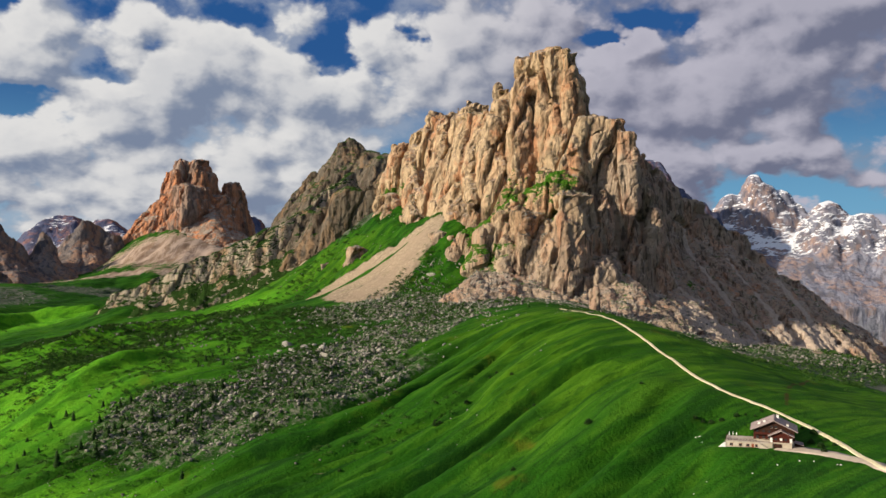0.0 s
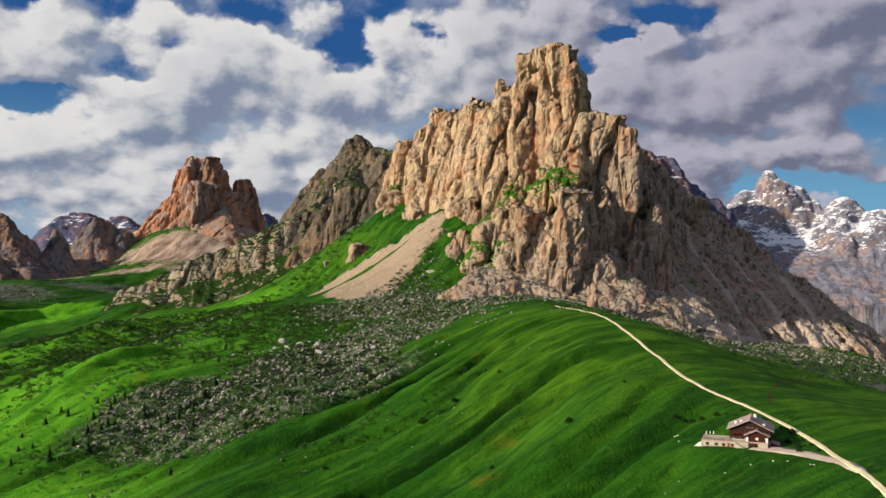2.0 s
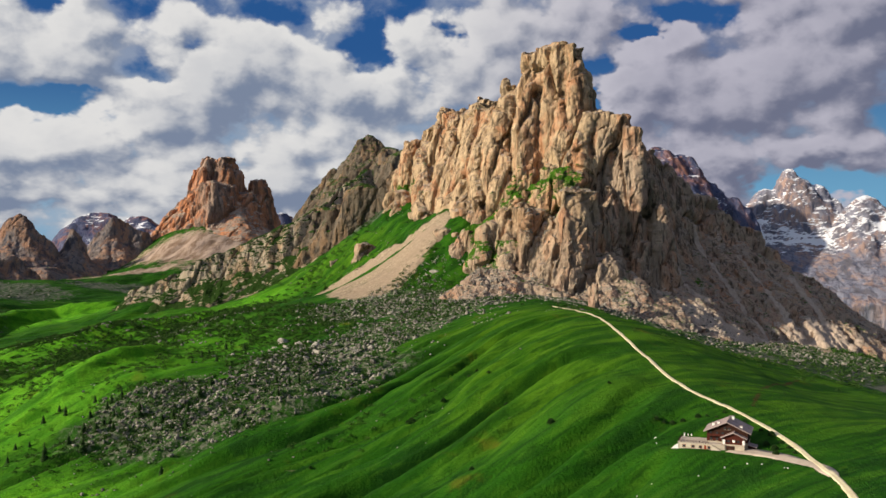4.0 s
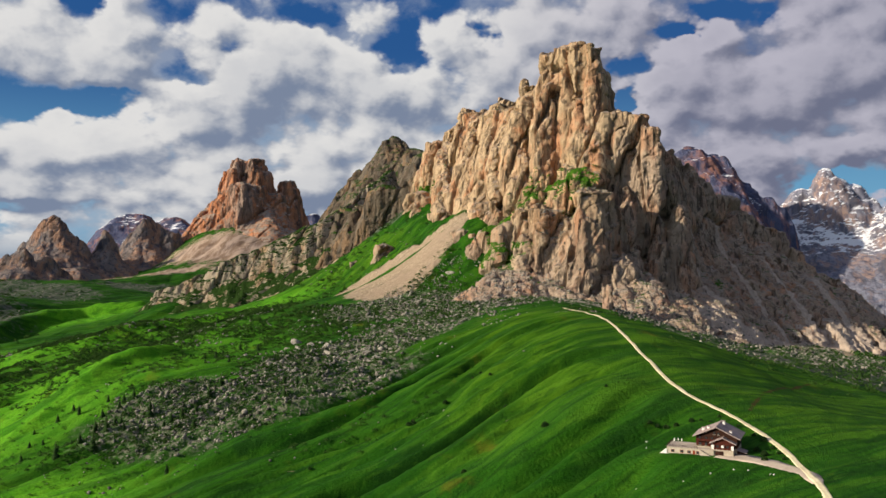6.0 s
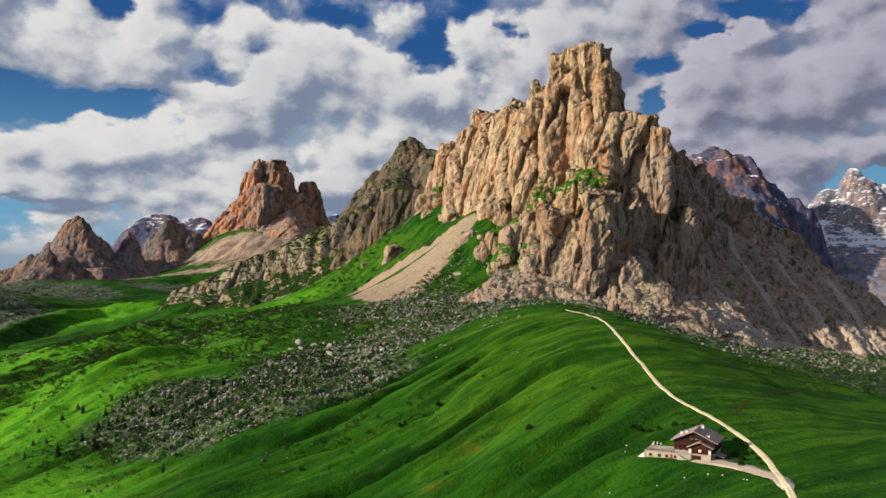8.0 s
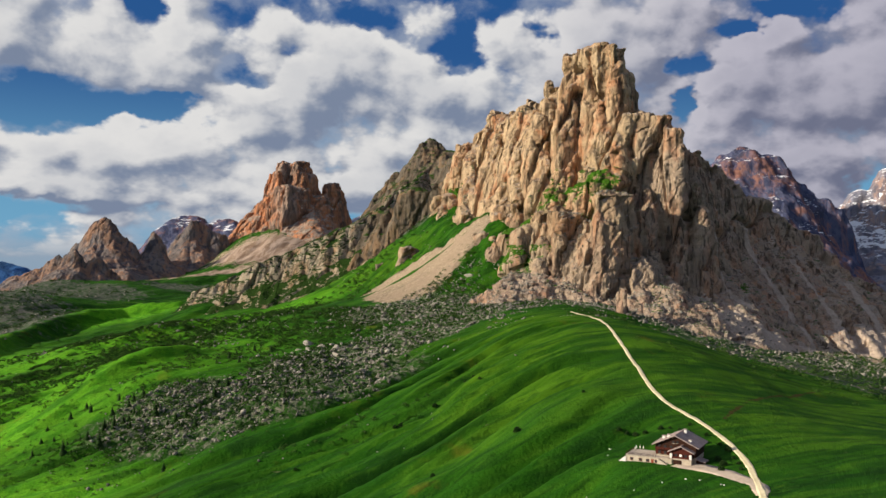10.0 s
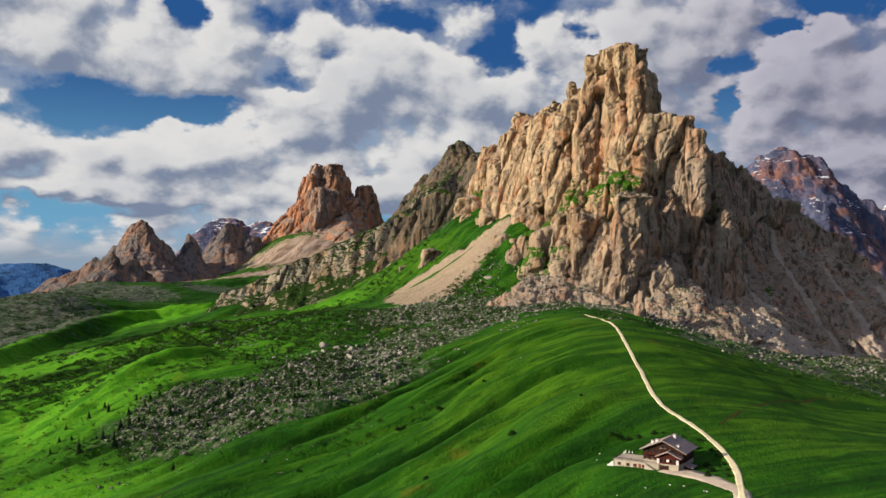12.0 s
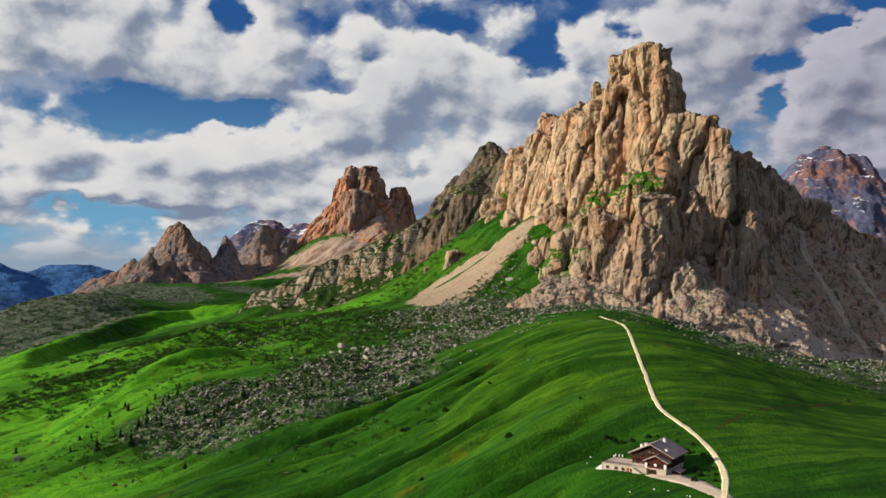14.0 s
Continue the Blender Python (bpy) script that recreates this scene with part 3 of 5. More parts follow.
# Its blue-grey crack colour paints the shaded parts of these peaks.
CRODE = rock_material("brown_dolomite", (0.20, 0.17, 0.155), (0.33, 0.19, 0.12), (0.05, 0.060, 0.085), 0.50, scale=1.6, grass=1.05)
# The blue of these two far rocks is distance haze, put into the colour.
ROZES = rock_material("haze_blue_red_dolomite", (0.105, 0.115, 0.185), (0.33, 0.16, 0.115), (0.04, 0.055, 0.12), 0.535, scale=3.0, snow=0.89)
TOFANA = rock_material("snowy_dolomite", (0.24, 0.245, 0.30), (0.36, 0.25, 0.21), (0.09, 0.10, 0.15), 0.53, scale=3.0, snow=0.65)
# Blue throughout: the haze of distance is painted as rock colour.
BLUEFAR = rock_material("far_range_haze_blue", (0.05, 0.15, 0.36), (0.07, 0.17, 0.38), (0.03, 0.09, 0.26), 0.5, scale=5.0)
BOULDER, _nt, _b, _p = material("boulder_stone")
_r = _p.outputs["Random Per Island"]
_f = noise_n(_nt, _p.outputs["Position"], 1.1, 5, 0.7)
_c = mix_n(_nt, _r, (0.085, 0.084, 0.072), (0.37, 0.35, 0.30))
_c = mix_n(_nt, ramp_n(_nt, _f, 0.40, 0.62, 0.0, 0.8), _c, (0.075, 0.070, 0.055))
_c = mix_n(_nt, ramp_n(_nt, _f, 0.58, 0.72, 0.0, 0.6), _c, (0.37, 0.35, 0.30))
_nt.links.new(_c, _b.inputs["Base Color"])
bump_n(_nt, _b, _f, 0.5)
FORECOURT = plain_material("trodden_forecourt", (0.36, 0.295, 0.23), (0.50, 0.42, 0.33), 0.7, 0.95, 0.08)
GRAVEL = plain_material("pale_gravel", (0.50, 0.43, 0.265), (0.72, 0.64, 0.42), 0.9, 0.95, 0.08)


# ---- mesh helpers ----
def mesh_from(name, verts, faces, mat, smooth_shade=False):
    me = bpy.data.meshes.new(name)
    verts, faces = np.asarray(verts, np.float32), np.asarray(faces, np.int32)
    k = faces.shape[1]
    me.vertices.add(len(verts))
    me.vertices.foreach_set("co", verts.ravel())
    me.loops.add(faces.size)
    me.loops.foreach_set("vertex_index", faces.ravel())
    me.polygons.add(len(faces))
    me.polygons.foreach_set("loop_start", np.arange(0, faces.size, k, dtype=np.int32))
    me.update(calc_edges=True)
    if smooth_shade:
        me.polygons.foreach_set("use_smooth", np.ones(len(faces), bool))
    if mat:
        me.materials.append(mat)
    return me


def grid_faces(nu, nv):
    i = np.arange(nu * nv).reshape(nu, nv)
    return np.stack([i[:-1, :-1], i[1:, :-1], i[1:, 1:], i[:-1, 1:]], -1).reshape(-1, 4)


def spaced(parts):
    """Coordinates from (start, end, step) stretches, one after the other."""
    out = [np.arange(a, b, s) for a, b, s in parts]
    return np.r_[tuple(out)]


# ---- the ground sheet ----
gx = spaced([(-4900, -2400, 125), (-2400, -1100, 25), (-1100, -480, 6), (-480, 420, 2.6), (420, 700, 6), (700, 1600, 30), (1600, 4901, 150)])
gy = spaced([(-4500, -200, 180), (-200, 240, 20), (240, 960, 2.6), (960, 1560, 5), (1560, 2700, 14), (2700, 4901, 100)])
GX, GY = np.meshgrid(gx, gy, indexing="ij")
GZ = ground_h(GX, GY)
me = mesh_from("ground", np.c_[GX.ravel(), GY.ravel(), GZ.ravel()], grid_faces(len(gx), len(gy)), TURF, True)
SCARS = [[(177, 438), (186, 462), (200, 498), (222, 548), (244, 590), (264, 628)], [(128, 640), (116, 655), (98, 660)]]
scar = np.zeros(GX.shape)
for line in SCARS:
    dd, _ = seg_dist(GX, GY, line)
    scar = np.maximum(scar, np.exp(-(dd / 1.4) ** 2))
a = me.attributes.new("soil", "FLOAT", "POINT")
a.data.foreach_set("value", scar.astype(np.float32).ravel())
for key, forms in (("rubble", RUBBLE), ("scree", SCREES), ("heath", HEATH), ("sunlit_grass", SUNLIT_GRASS), ("bright_grass", BRIGHT_GRASS), ("redscree", RED_SCREES)):
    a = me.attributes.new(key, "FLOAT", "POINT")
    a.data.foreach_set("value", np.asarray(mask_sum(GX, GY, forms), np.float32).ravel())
tagged(new("ground", me), "rolling green alpine meadow with scree and heath patches", "ground", kind="structure")


# ---- mountains ----
def massif(name, forms, area, step, voxel, floor_z, mat, rough=1.0, flute=1.0, seed=0, label="", size=1.0, clefts=(), slab=0.0, strips=(), crisp=False, crests=()):
    """A rock mass out of steep-sided blocks (x, y, top, half width, half depth, turn, steepness), fused, fluted and weathered."""
    x0, x1, y0, y1 = area
    xs, ys = np.arange(x0, x1, step), np.arange(y0, y1, step)
    X, Y = np.meshgrid(xs, ys, indexing="ij")
    wx = X + size * (7 * vnoise(X / (45 * size), Y / (45 * size), seed=seed) + 2.5 * vnoise(X / (13 * size), Y / (13 * size), seed=seed + 1))
    wy = Y + size * (7 * vnoise(X / (45 * size), Y / (45 * size), seed=seed + 2) + 2.5 * vnoise(X / (13 * size), Y / (13 * size), seed=seed + 3))
    f1, f2, val = cells(wx / (38 * size), wy / (38 * size), seed + 4)
    g1, g2, wal = cells(wx / (15 * size) + 5, wy / (15 * size), seed + 5)
    col = flute * size * (13 * (val - 0.55) - 8 * np.exp(-((f2 - f1) / 0.10) ** 2) + 4.0 * (wal - 0.5) - 2.5 * np.exp(-((g2 - g1) / 0.2) ** 2))
    dome = (0.45 if slab >= 1 else 1.0) * flute * size * (7 * (val - 0.5) - 9 * f1 ** 2 - 2 * np.exp(-((f2 - f1) / 0.1) ** 2) + 1.5 * (wal - 0.5) - 2 * g1 ** 2)
    jag = size * (4 * fbm(X / (16 * size), Y / (16 * size), octaves=3, seed=seed + 6))
    for line, wide, deep in clefts:
        dist, _ = seg_dist(wx, wy, line)
        col = col - 1.4 * deep * np.exp(-(dist / wide) ** 2)
    H = np.full(X.shape, floor_z + 5.0)
    for cx, cy, top, rx, ry, turn, steep, *ledge in forms:
        c, s = math.cos(radians(turn)), math.sin(radians(turn))
        u, v = (wx - cx) * c + (wy - cy) * s, -(wx - cx) * s + (wy - cy) * c
        qx, qy = np.abs(u) - rx, np.abs(v) - ry
        d = np.hypot(np.maximum(qx, 0), np.maximum(qy, 0)) + np.minimum(np.maximum(qx, qy), 0)
        d = d - col * min(1.0, 0.35 + steep * 0.12) * min(1.0, max(0.25, min(rx, ry) / 15 / size))
        inner = np.maximum(-d, 0)
        H = np.maximum(H, top + jag * 0.5 + dome * min(1.0, steep * 0.2) + np.minimum(inner * 0.5, 9 * size) - steep * np.maximum(d, 0) - (4.5 * np.maximum(d - ledge[0], 0) if ledge else 0))
    for line, half, wall_s, foot_s, fold in crests:
        # a crest line of (x, y, height, cliff): a cliff of that height below the edge, then a slope of broken rock
        p = np.array(line, float)
        best = np.full(X.shape, -1e9)
        for (ax, ay, az, ac), (bx, by, bz, bc) in zip(p, p[1:]):
            t = np.clip(((wx - ax) * (bx - ax) + (wy - ay) * (by - ay)) / ((bx - ax) ** 2 + (by - ay) ** 2), 0, 1)
            d = np.hypot(wx - ax - t * (bx - ax), wy - ay - t * (by - ay)) - col * 0.35
            over, cliff = np.maximum(d - half, 0), ac + t * (bc - ac)
            steep_part = np.minimum(over, cliff / wall_s)
            best = np.maximum(best, az + t * (bz - az) + jag * 0.6 - np.minimum(np.maximum(d, 0), half) ** 2 * 0.5 / half - wall_s * steep_part - foot_s * (over - steep_part))
        ribs = ridged((X + 0.30 * Y + 6 * vnoise(X / 30, Y / 30, seed=seed + 8)) / 24, Y / 150, octaves=3, seed=seed + 7) - 0.5
        H = np.maximum(H, best + fold * size * ribs)
    nu, nv = X.shape
    base = np.full(X.shape, floor_z)
    edge = np.zeros(X.shape, bool)
    edge[0], edge[-1], edge[:, 0], edge[:, -1] = True, True, True, True
    H[edge] = floor_z + 4
    top_v = np.c_[X.ravel(), Y.ravel(), H.ravel()]
    bot_v = np.c_[X.ravel(), Y.ravel(), base.ravel()]
    f = grid_faces(nu, nv)
    idx = np.arange(nu * nv).reshape(nu, nv)
    n = nu * nv
    sides = []
    for line in (idx[0], idx[:, -1], idx[-1][::-1], idx[:, 0][::-1]):
        sides.append(np.stack([line[1:], line[:-1], line[:-1] + n, line[1:] + n], -1))
    faces = np.vstack([f, f[:, ::-1] + n] + sides)
    tmp = new("block", mesh_from("block", np.vstack([top_v, bot_v]), faces, None))
    mod = tmp.modifiers.new("fuse", "REMESH")
    mod.mode, mod.voxel_size = "VOXEL", voxel
    dg = bpy.context.evaluated_depsgraph_get()
    me = bpy.data.meshes.new_from_object(tmp.evaluated_get(dg))
    me.name = name
    bpy.data.objects.remove(tmp)
    k = len(me.vertices)
    co, no = np.empty(k * 3, np.float32), np.empty(k * 3, np.float32)
    me.vertices.foreach_get("co", co)
    me.vertices.foreach_get("normal", no)
    co, no = co.reshape(-1, 3).astype(float), no.reshape(-1, 3).astype(float)
    q = co / size
    wall = 1 - (smooth(0.42, 0.80, no[:, 2]) if slab >= 1 else smooth(0.5, 0.95, no[:, 2]))
    soft = 1.0 - 0.3 * min(1.0, slab)
    if slab < 1:
        d = wall * (5.0 * soft * (ridged(q[:, 0] / 17, q[:, 1] / 17, q[:, 2] / 75, octaves=3, seed=seed + 40) - 0.6)
                    + 1.6 * fbm(q[:, 0] / 30, q[:, 1] / 30, q[:, 2] / 6, octaves=3, seed=seed + 50))
        d = d + 1.5 * soft * fbm(q[:, 0] / 6, q[:, 1] / 6, q[:, 2] / 9, octaves=3, seed=seed + 60)
    else:
        d = wall * (3.2 * (ridged(q[:, 0] / 30, q[:, 1] / 30, q[:, 2] / 140, octaves=2, seed=seed + 40) - 0.6)
                    + 1.8 * fbm(q[:, 0] / 34, q[:, 1] / 34, q[:, 2] / 11, octaves=3, seed=seed + 50))
        d = d + wall * 1.9 * (ridged(q[:, 0] / 11, q[:, 1] / 11, q[:, 2] / 30, octaves=3, seed=seed + 55) - 0.55)
        d = d + 2.0 * fbm(q[:, 0] / 7, q[:, 1] / 7, q[:, 2] / 9, octaves=3, seed=seed + 60)
    if crests and slab >= 1:
        d = d + (1 - wall) * 5.0 * (ridged(q[:, 0] / 20, q[:, 1] / 26, q[:, 2] / 26, octaves=3, seed=seed + 65) - 0.55)
    if slab:
        # leaning pillars with rounded backs, parted by joints
        lean = q[:, 0] * 0.86 - q[:, 1] * 0.5 - 0.16 * q[:, 2] + 5 * vnoise(q[:, 0] / 25, q[:, 2] / 40, seed=seed + 70)
        up = q[:, 2] + 6 * vnoise(q[:, 0] / 20, q[:, 1] / 20, seed=seed + 71)
        a1, a2, av = cells(lean / 38, up / 170, seed + 72)
        b1, b2, bv = cells(lean / 12 + 3, up / 66, seed + 73)
        c1, c2, cv = cells(lean / 5 + 7, up / 20, seed + 74)
        d = d + slab * wall * (9.0 * (av - 0.5) + 9.0 * (0.3 - a1 ** 2) - 7.0 * np.exp(-((a2 - a1) / 0.07) ** 2)
                               + 1.8 * (bv - 0.5) + 1.2 * (0.3 - b1 ** 2) - 1.4 * np.exp(-((b2 - b1) / 0.09) ** 2) + 0.7 * (cv - 0.5) - 0.5 * np.exp(-((c2 - c1) / 0.12) ** 2))
    co = co + no * (d * rough * size)[:, None]
    for key in sorted(set(s[0] for s in strips)):
        val = np.zeros(k)
        for kind, line, wide, lo, hi in strips:
            if kind == key:
                dist, _ = seg_dist(co[:, 0], co[:, 1], line)
                val = np.maximum(val, np.exp(-(dist / wide) ** 2) * (co[:, 2] > lo) * (co[:, 2] < hi))
        me.attributes.new(key, "FLOAT", "POINT").data.foreach_set("value", val.astype(np.float32))
    me.vertices.foreach_set("co", co.astype(np.float32).ravel())
    me.materials.clear()
    me.materials.append(mat)
    me.polygons.foreach_set("use_smooth", np.full(len(me.polygons), not crisp))
    me.update()
    return tagged(new(name, me), label, "mountain")


SUMMIT = [(103, 1093, 341, 31, 20, -37, 16), (129, 1074, 342, 25, 19, -37, 16), (148, 1060, 330, 7, 14, -37, 14), (113, 1084, 292, 44, 21, -37, 10), (56, 1142, 322, 6, 7, 0, 9), (64, 1130, 308, 8, 8, 0, 8),
          (32, 1240, 306, 14, 30, 20, 6), (14, 1300, 326, 15, 12, 0, 7), (-3, 1326, 312, 8, 9, 0, 7), (-25, 1340, 318, 9, 10, 0, 7), (-50, 1372, 290, 12, 12, 0, 4.5), (-80, 1400, 276, 14, 14, 0, 3.5)]
FACE = [(100, 1076, 300, 16, 14, 0, 3.2), (130, 1062, 292, 12, 12, 0, 3.0), (144, 1052, 264, 7, 12, 0, 4.5), (74, 1102, 290, 16, 16, 15, 2.6), (46, 1134, 280, 14, 24, 20, 2.5),
        (20, 1184, 284, 14, 36, 20, 2.4), (0, 1262, 290, 12, 40, 20, 2.6), (-30, 1320, 264, 9, 30, 20, 2.6), (86, 1050, 228, 12, 10, 20, 3.6), (56, 1072, 214, 12, 12, 25, 3.4), (116, 1040, 214, 11, 8, 10, 3.2)]
SHOULDER = [(172, 1050, 256, 22, 20, -5, 6), (190, 1042, 252, 20, 18, -5, 6), (208, 1030, 238, 12, 15, 0, 7), (222, 1036, 208, 10, 16, 0, 5)]
FLANK = [(62, 1000, 126, 11, 8, 10, 5), (80, 997, 139, 11, 8, 10, 5), (98, 994, 151, 11, 8, 10, 5), (114, 991, 162, 10, 8, 10, 5), (129, 988, 172, 10, 8, 10, 5),
         (44, 1030, 130, 12, 6, 10, 0.9, 18), (62, 1024, 143, 12, 6, 10, 0.9, 18), (80, 1021, 156, 12, 6, 10, 0.9, 18), (98, 1018, 168, 12, 6, 10, 0.9, 18), (114, 1015, 179, 12, 6, 10, 0.9, 18), (130, 1011, 190, 10, 6, 10, 0.9, 18)]
BUTTRESS = [(136, 966, 158, 20, 12, 25, 2.6), (96, 984, 142, 26, 16, 12, 2.8), (60, 1006, 124, 26, 16, 12, 3.0), (26, 1030, 118, 20, 14, 10, 3.2), (2, 1044, 116, 16, 14, 10, 3.2), (-16, 1056, 120, 10, 12, 10, 3.2), (160, 968, 120, 14, 14, 0, 3.6), (130, 990, 118, 40, 20, 4, 3.4),
         (226, 1012, 104, 10, 20, -10, 3.0), (236, 1040, 128, 9, 16, -10, 4.0)]
# the long eastern ridge: crest points with the height of the cliff below them
EAST_RIDGE = [([(222, 1052, 218, 150), (262, 1135, 216, 132), (313, 1190, 170, 54), (352, 1213, 166, 46), (382, 1215, 134, 30), (412, 1220, 122, 34), (437, 1192, 72, 22), (463, 1180, 60, 18), (478, 1160, 38, 12), (486, 1130, 10, 5)], 6, 4.0, 0.70, 12.0)]
# rounded ribs that stand out from the walls, from their heads down to their feet
RIBS = [([(x0, y0, z0, 200), (x1, y1, z1, 200)], half, 4.5, 4.5, 0.0) for x0, y0, z0, x1, y1, z1, half in (
    (25, 1150, 268, 14, 1082, 150, 10), (84, 1075, 262, 76, 1032, 170, 13), (112, 1062, 272, 109, 1024, 199, 12), (127, 1052, 284, 126, 1016, 210, 6), (142, 1046, 272, 141, 1014, 207, 6), (46, 1130, 256, 55, 1042, 146, 9),
    (112, 988, 164, 94, 940, 80, 10), (175, 1003, 168, 183, 960, 80, 8), (203, 1018, 236, 207, 992, 86, 10), (-22, 1310, 312, -22, 1215, 214, 9), (-62, 1350, 270, -49, 1150, 150, 8))]
OUTCROP = [(-122, 1150, 104, 8, 5, 35, 3), (-168, 1186, 82, 8, 4, 35, 3), (-95, 1250, 184, 12, 7, 30, 3), (-60, 1190, 148, 10, 9, 20, 3), (-35, 1040, 92, 7, 5, 0, 3), (10, 985, 70, 7, 5, 0, 3)]
APRON = [(110, 985, 72, 80, 40, 5, 0.60), (225, 1010, 40, 50, 40, -8, 0.75), (60, 1095, 100, 60, 70, 20, 1.5), (-36, 1330, 180, 34, 84, 15, 1.6), (146, 860, 62, 5, 5, 0, 6), (139, 864, 57, 4, 4, 0, 5)]
CLEFTS = [([(97, 985), (103, 1074)], 4, 17), ([(36, 1050), (54, 1145)], 5, 18), ([(-8, 1170), (8, 1300)], 6, 20), ([(66, 1035), (77, 1108)], 4, 14), ([(124, 1010), (128, 1058)], 3.5, 14),
          ([(156, 975), (163, 1060)], 4, 7), ([(222, 960), (232, 1060)], 5, 18), ([(-36, 1220), (-24, 1340)], 5, 16), ([(190, 940), (192, 1010)], 4, 12), ([(110, 930), (112, 985)], 4, 10), ([(70, 950), (76, 1000)], 4, 10)]
STRIPS = [("turf", [(28, 1012), (62, 1016), (98, 1006), (134, 990)], 17, 95, 215), ("turf", [(-100, 1370), (-60, 1280)], 26, 60, 205), ("turf", [(-135, 1385), (-100, 1300)], 22, 60, 200), ("turf", [(20, 978), (64, 964)], 14, 60, 105),
          ("talus", [(312, 1160), (336, 1060), (342, 1027), (356, 985)], 6, -60, 130), ("talus", [(240, 1060), (258, 1014), (284, 985)], 7, -60, 120), ("talus", [(366, 1165), (384, 1090), (392, 1040), (402, 990)], 6, -60, 90),
          ("talus", [(255, 925), (275, 915), (314, 915), (350, 935), (400, 975), (440, 1030)], 38, -60, 36), ("talus", [(425, 1150), (436, 1090), (446, 1040)], 5, -60, 60)]
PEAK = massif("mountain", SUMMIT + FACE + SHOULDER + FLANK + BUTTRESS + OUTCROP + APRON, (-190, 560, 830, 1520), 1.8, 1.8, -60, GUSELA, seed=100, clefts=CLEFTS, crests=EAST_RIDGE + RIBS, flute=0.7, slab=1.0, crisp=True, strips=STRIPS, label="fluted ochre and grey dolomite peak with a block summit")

NUV = [(-222, 1850, 344, 22, 20, 0, 1.5), (-184, 1818, 320, 18, 18, 20, 1.6), (-140, 1720, 292, 20, 50, 15, 1.6), (-300, 1905, 288, 12, 20, 0, 1.5), (-340, 1950, 250, 16, 20, 0, 1.5), (-110, 1540, 240, 24, 70, 10, 1.7),
       (-205, 1440, 172, 34, 16, 20, 2.0), (-160, 1400, 200, 28, 16, 25, 2.0), (-128, 1362, 216, 22, 16, 30, 2.2), (-250, 1490, 172, 30, 20, 25, 1.9)]
massif("mountain", NUV, (-700, 80, 1380, 2080), 3.4, 3.4, -80, NUVOLAU, crisp=True, slab=0.35, seed=200, size=1.3, flute=0.9, label="weathered grey-brown rock ridge with grassy ledges behind the peak")
# a low spur in front of it: scrub on its back, pale upright slabs below
SPUR_LINE = [([(-547, 1400, 38, 14), (-482, 1410, 65, 24), (-418, 1425, 97, 40), (-364, 1440, 117, 48), (-310, 1460, 145, 56), (-257, 1490, 178, 60), (-224, 1530, 216, 50), (-192, 1580, 251, 40)], 8, 1.9, 0.75, 5.0)]
massif("mountain", [(-330, 1470, 20, 80, 20, 25, 1.0)], (-640, -100, 1330, 1720), 2.6, 2.6, -80, SPUR_ROCK, crests=SPUR_LINE, crisp=True, slab=0.6, seed=250, size=0.9, flute=0.8, label="low rock spur, scrub coloured dark as in shade, above pale upright slabs")

AV = [(-838, 2628, 404, 25, 28, -28, 9), (-846, 2618, 372, 34, 34, -28, 7), (-788, 2632, 404, 18, 26, -28, 7), (-776, 2634, 366, 24, 26, -28, 3.0), (-700, 2664, 340, 15, 20, 0, 7), (-692, 2670, 312, 20, 22, 0, 3),
      (-800, 2562, 318, 30, 24, -28, 4.0), (-820, 2600, 306, 70, 40, -18, 3.0), (-760, 2630, 290, 70, 34, 0, 2.2), (-892, 2622, 280, 26, 28, 0, 2.0), (-815, 2606, 240, 120, 46, 0, 1.5), (-800, 2615, 205, 140, 50, 0, 1.15), (-742, 2580, 268, 3, 3, 0, 0.95)]
massif("mountain", AV, (-1250, -420, 2300, 2850), 4.0, 4.0, 0, AVERAU, seed=300, slab=0.6, crisp=True, size=1.5, flute=0.8, label="reddish dolomite tower above a pale scree cone")

LP = [(-1250, 1930, 50, 30, 10, 0, 0.9), (-1180, 2150, 60, 110, 60, 0, 0.8), (-1150, 1990, 34, 130, 30, 0, 0.45)]
LP_LINES = [([(-1330, 2230, 110, 30), (-1262, 2232, 184, 60), (-1244, 2232, 198, 70), (-1206, 2236, 210, 70), (-1172, 2240, 170, 60), (-1130, 2240, 132, 40)], 3, 2.0, 0.85, 16.0),
            ([(-1124, 2300, 140, 50), (-1108, 2305, 174, 60), (-1086, 2310, 146, 50)], 4, 2.4, 0.85, 12.0),
            ([(-1104, 2440, 156, 50), (-1066, 2462, 218, 70), (-1030, 2480, 194, 60), (-980, 2500, 170, 50)], 3, 2.0, 0.85, 14.0),
            ([(-1250, 1930, 58, 20), (-1172, 1960, 104, 44), (-1152, 1958, 88, 34), (-1135, 1955, 124, 52), (-1112, 1965, 82, 34), (-1092, 1975, 106, 44), (-1040, 1990, 58, 20)], 2, 2.0, 0.7, 10.0)]
massif("mountain", LP, (-1560, -860, 1780, 2620), 3.8, 3.8, -60, CRODE, crests=LP_LINES, seed=400, slab=0.3, crisp=True, size=1.0, flute=0.6, rough=0.8, label="row of brown jagged rock peaks")

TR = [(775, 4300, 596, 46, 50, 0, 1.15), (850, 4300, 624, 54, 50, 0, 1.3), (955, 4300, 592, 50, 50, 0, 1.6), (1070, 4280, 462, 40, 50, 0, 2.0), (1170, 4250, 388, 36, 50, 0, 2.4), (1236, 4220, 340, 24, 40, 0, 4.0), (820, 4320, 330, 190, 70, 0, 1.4)]
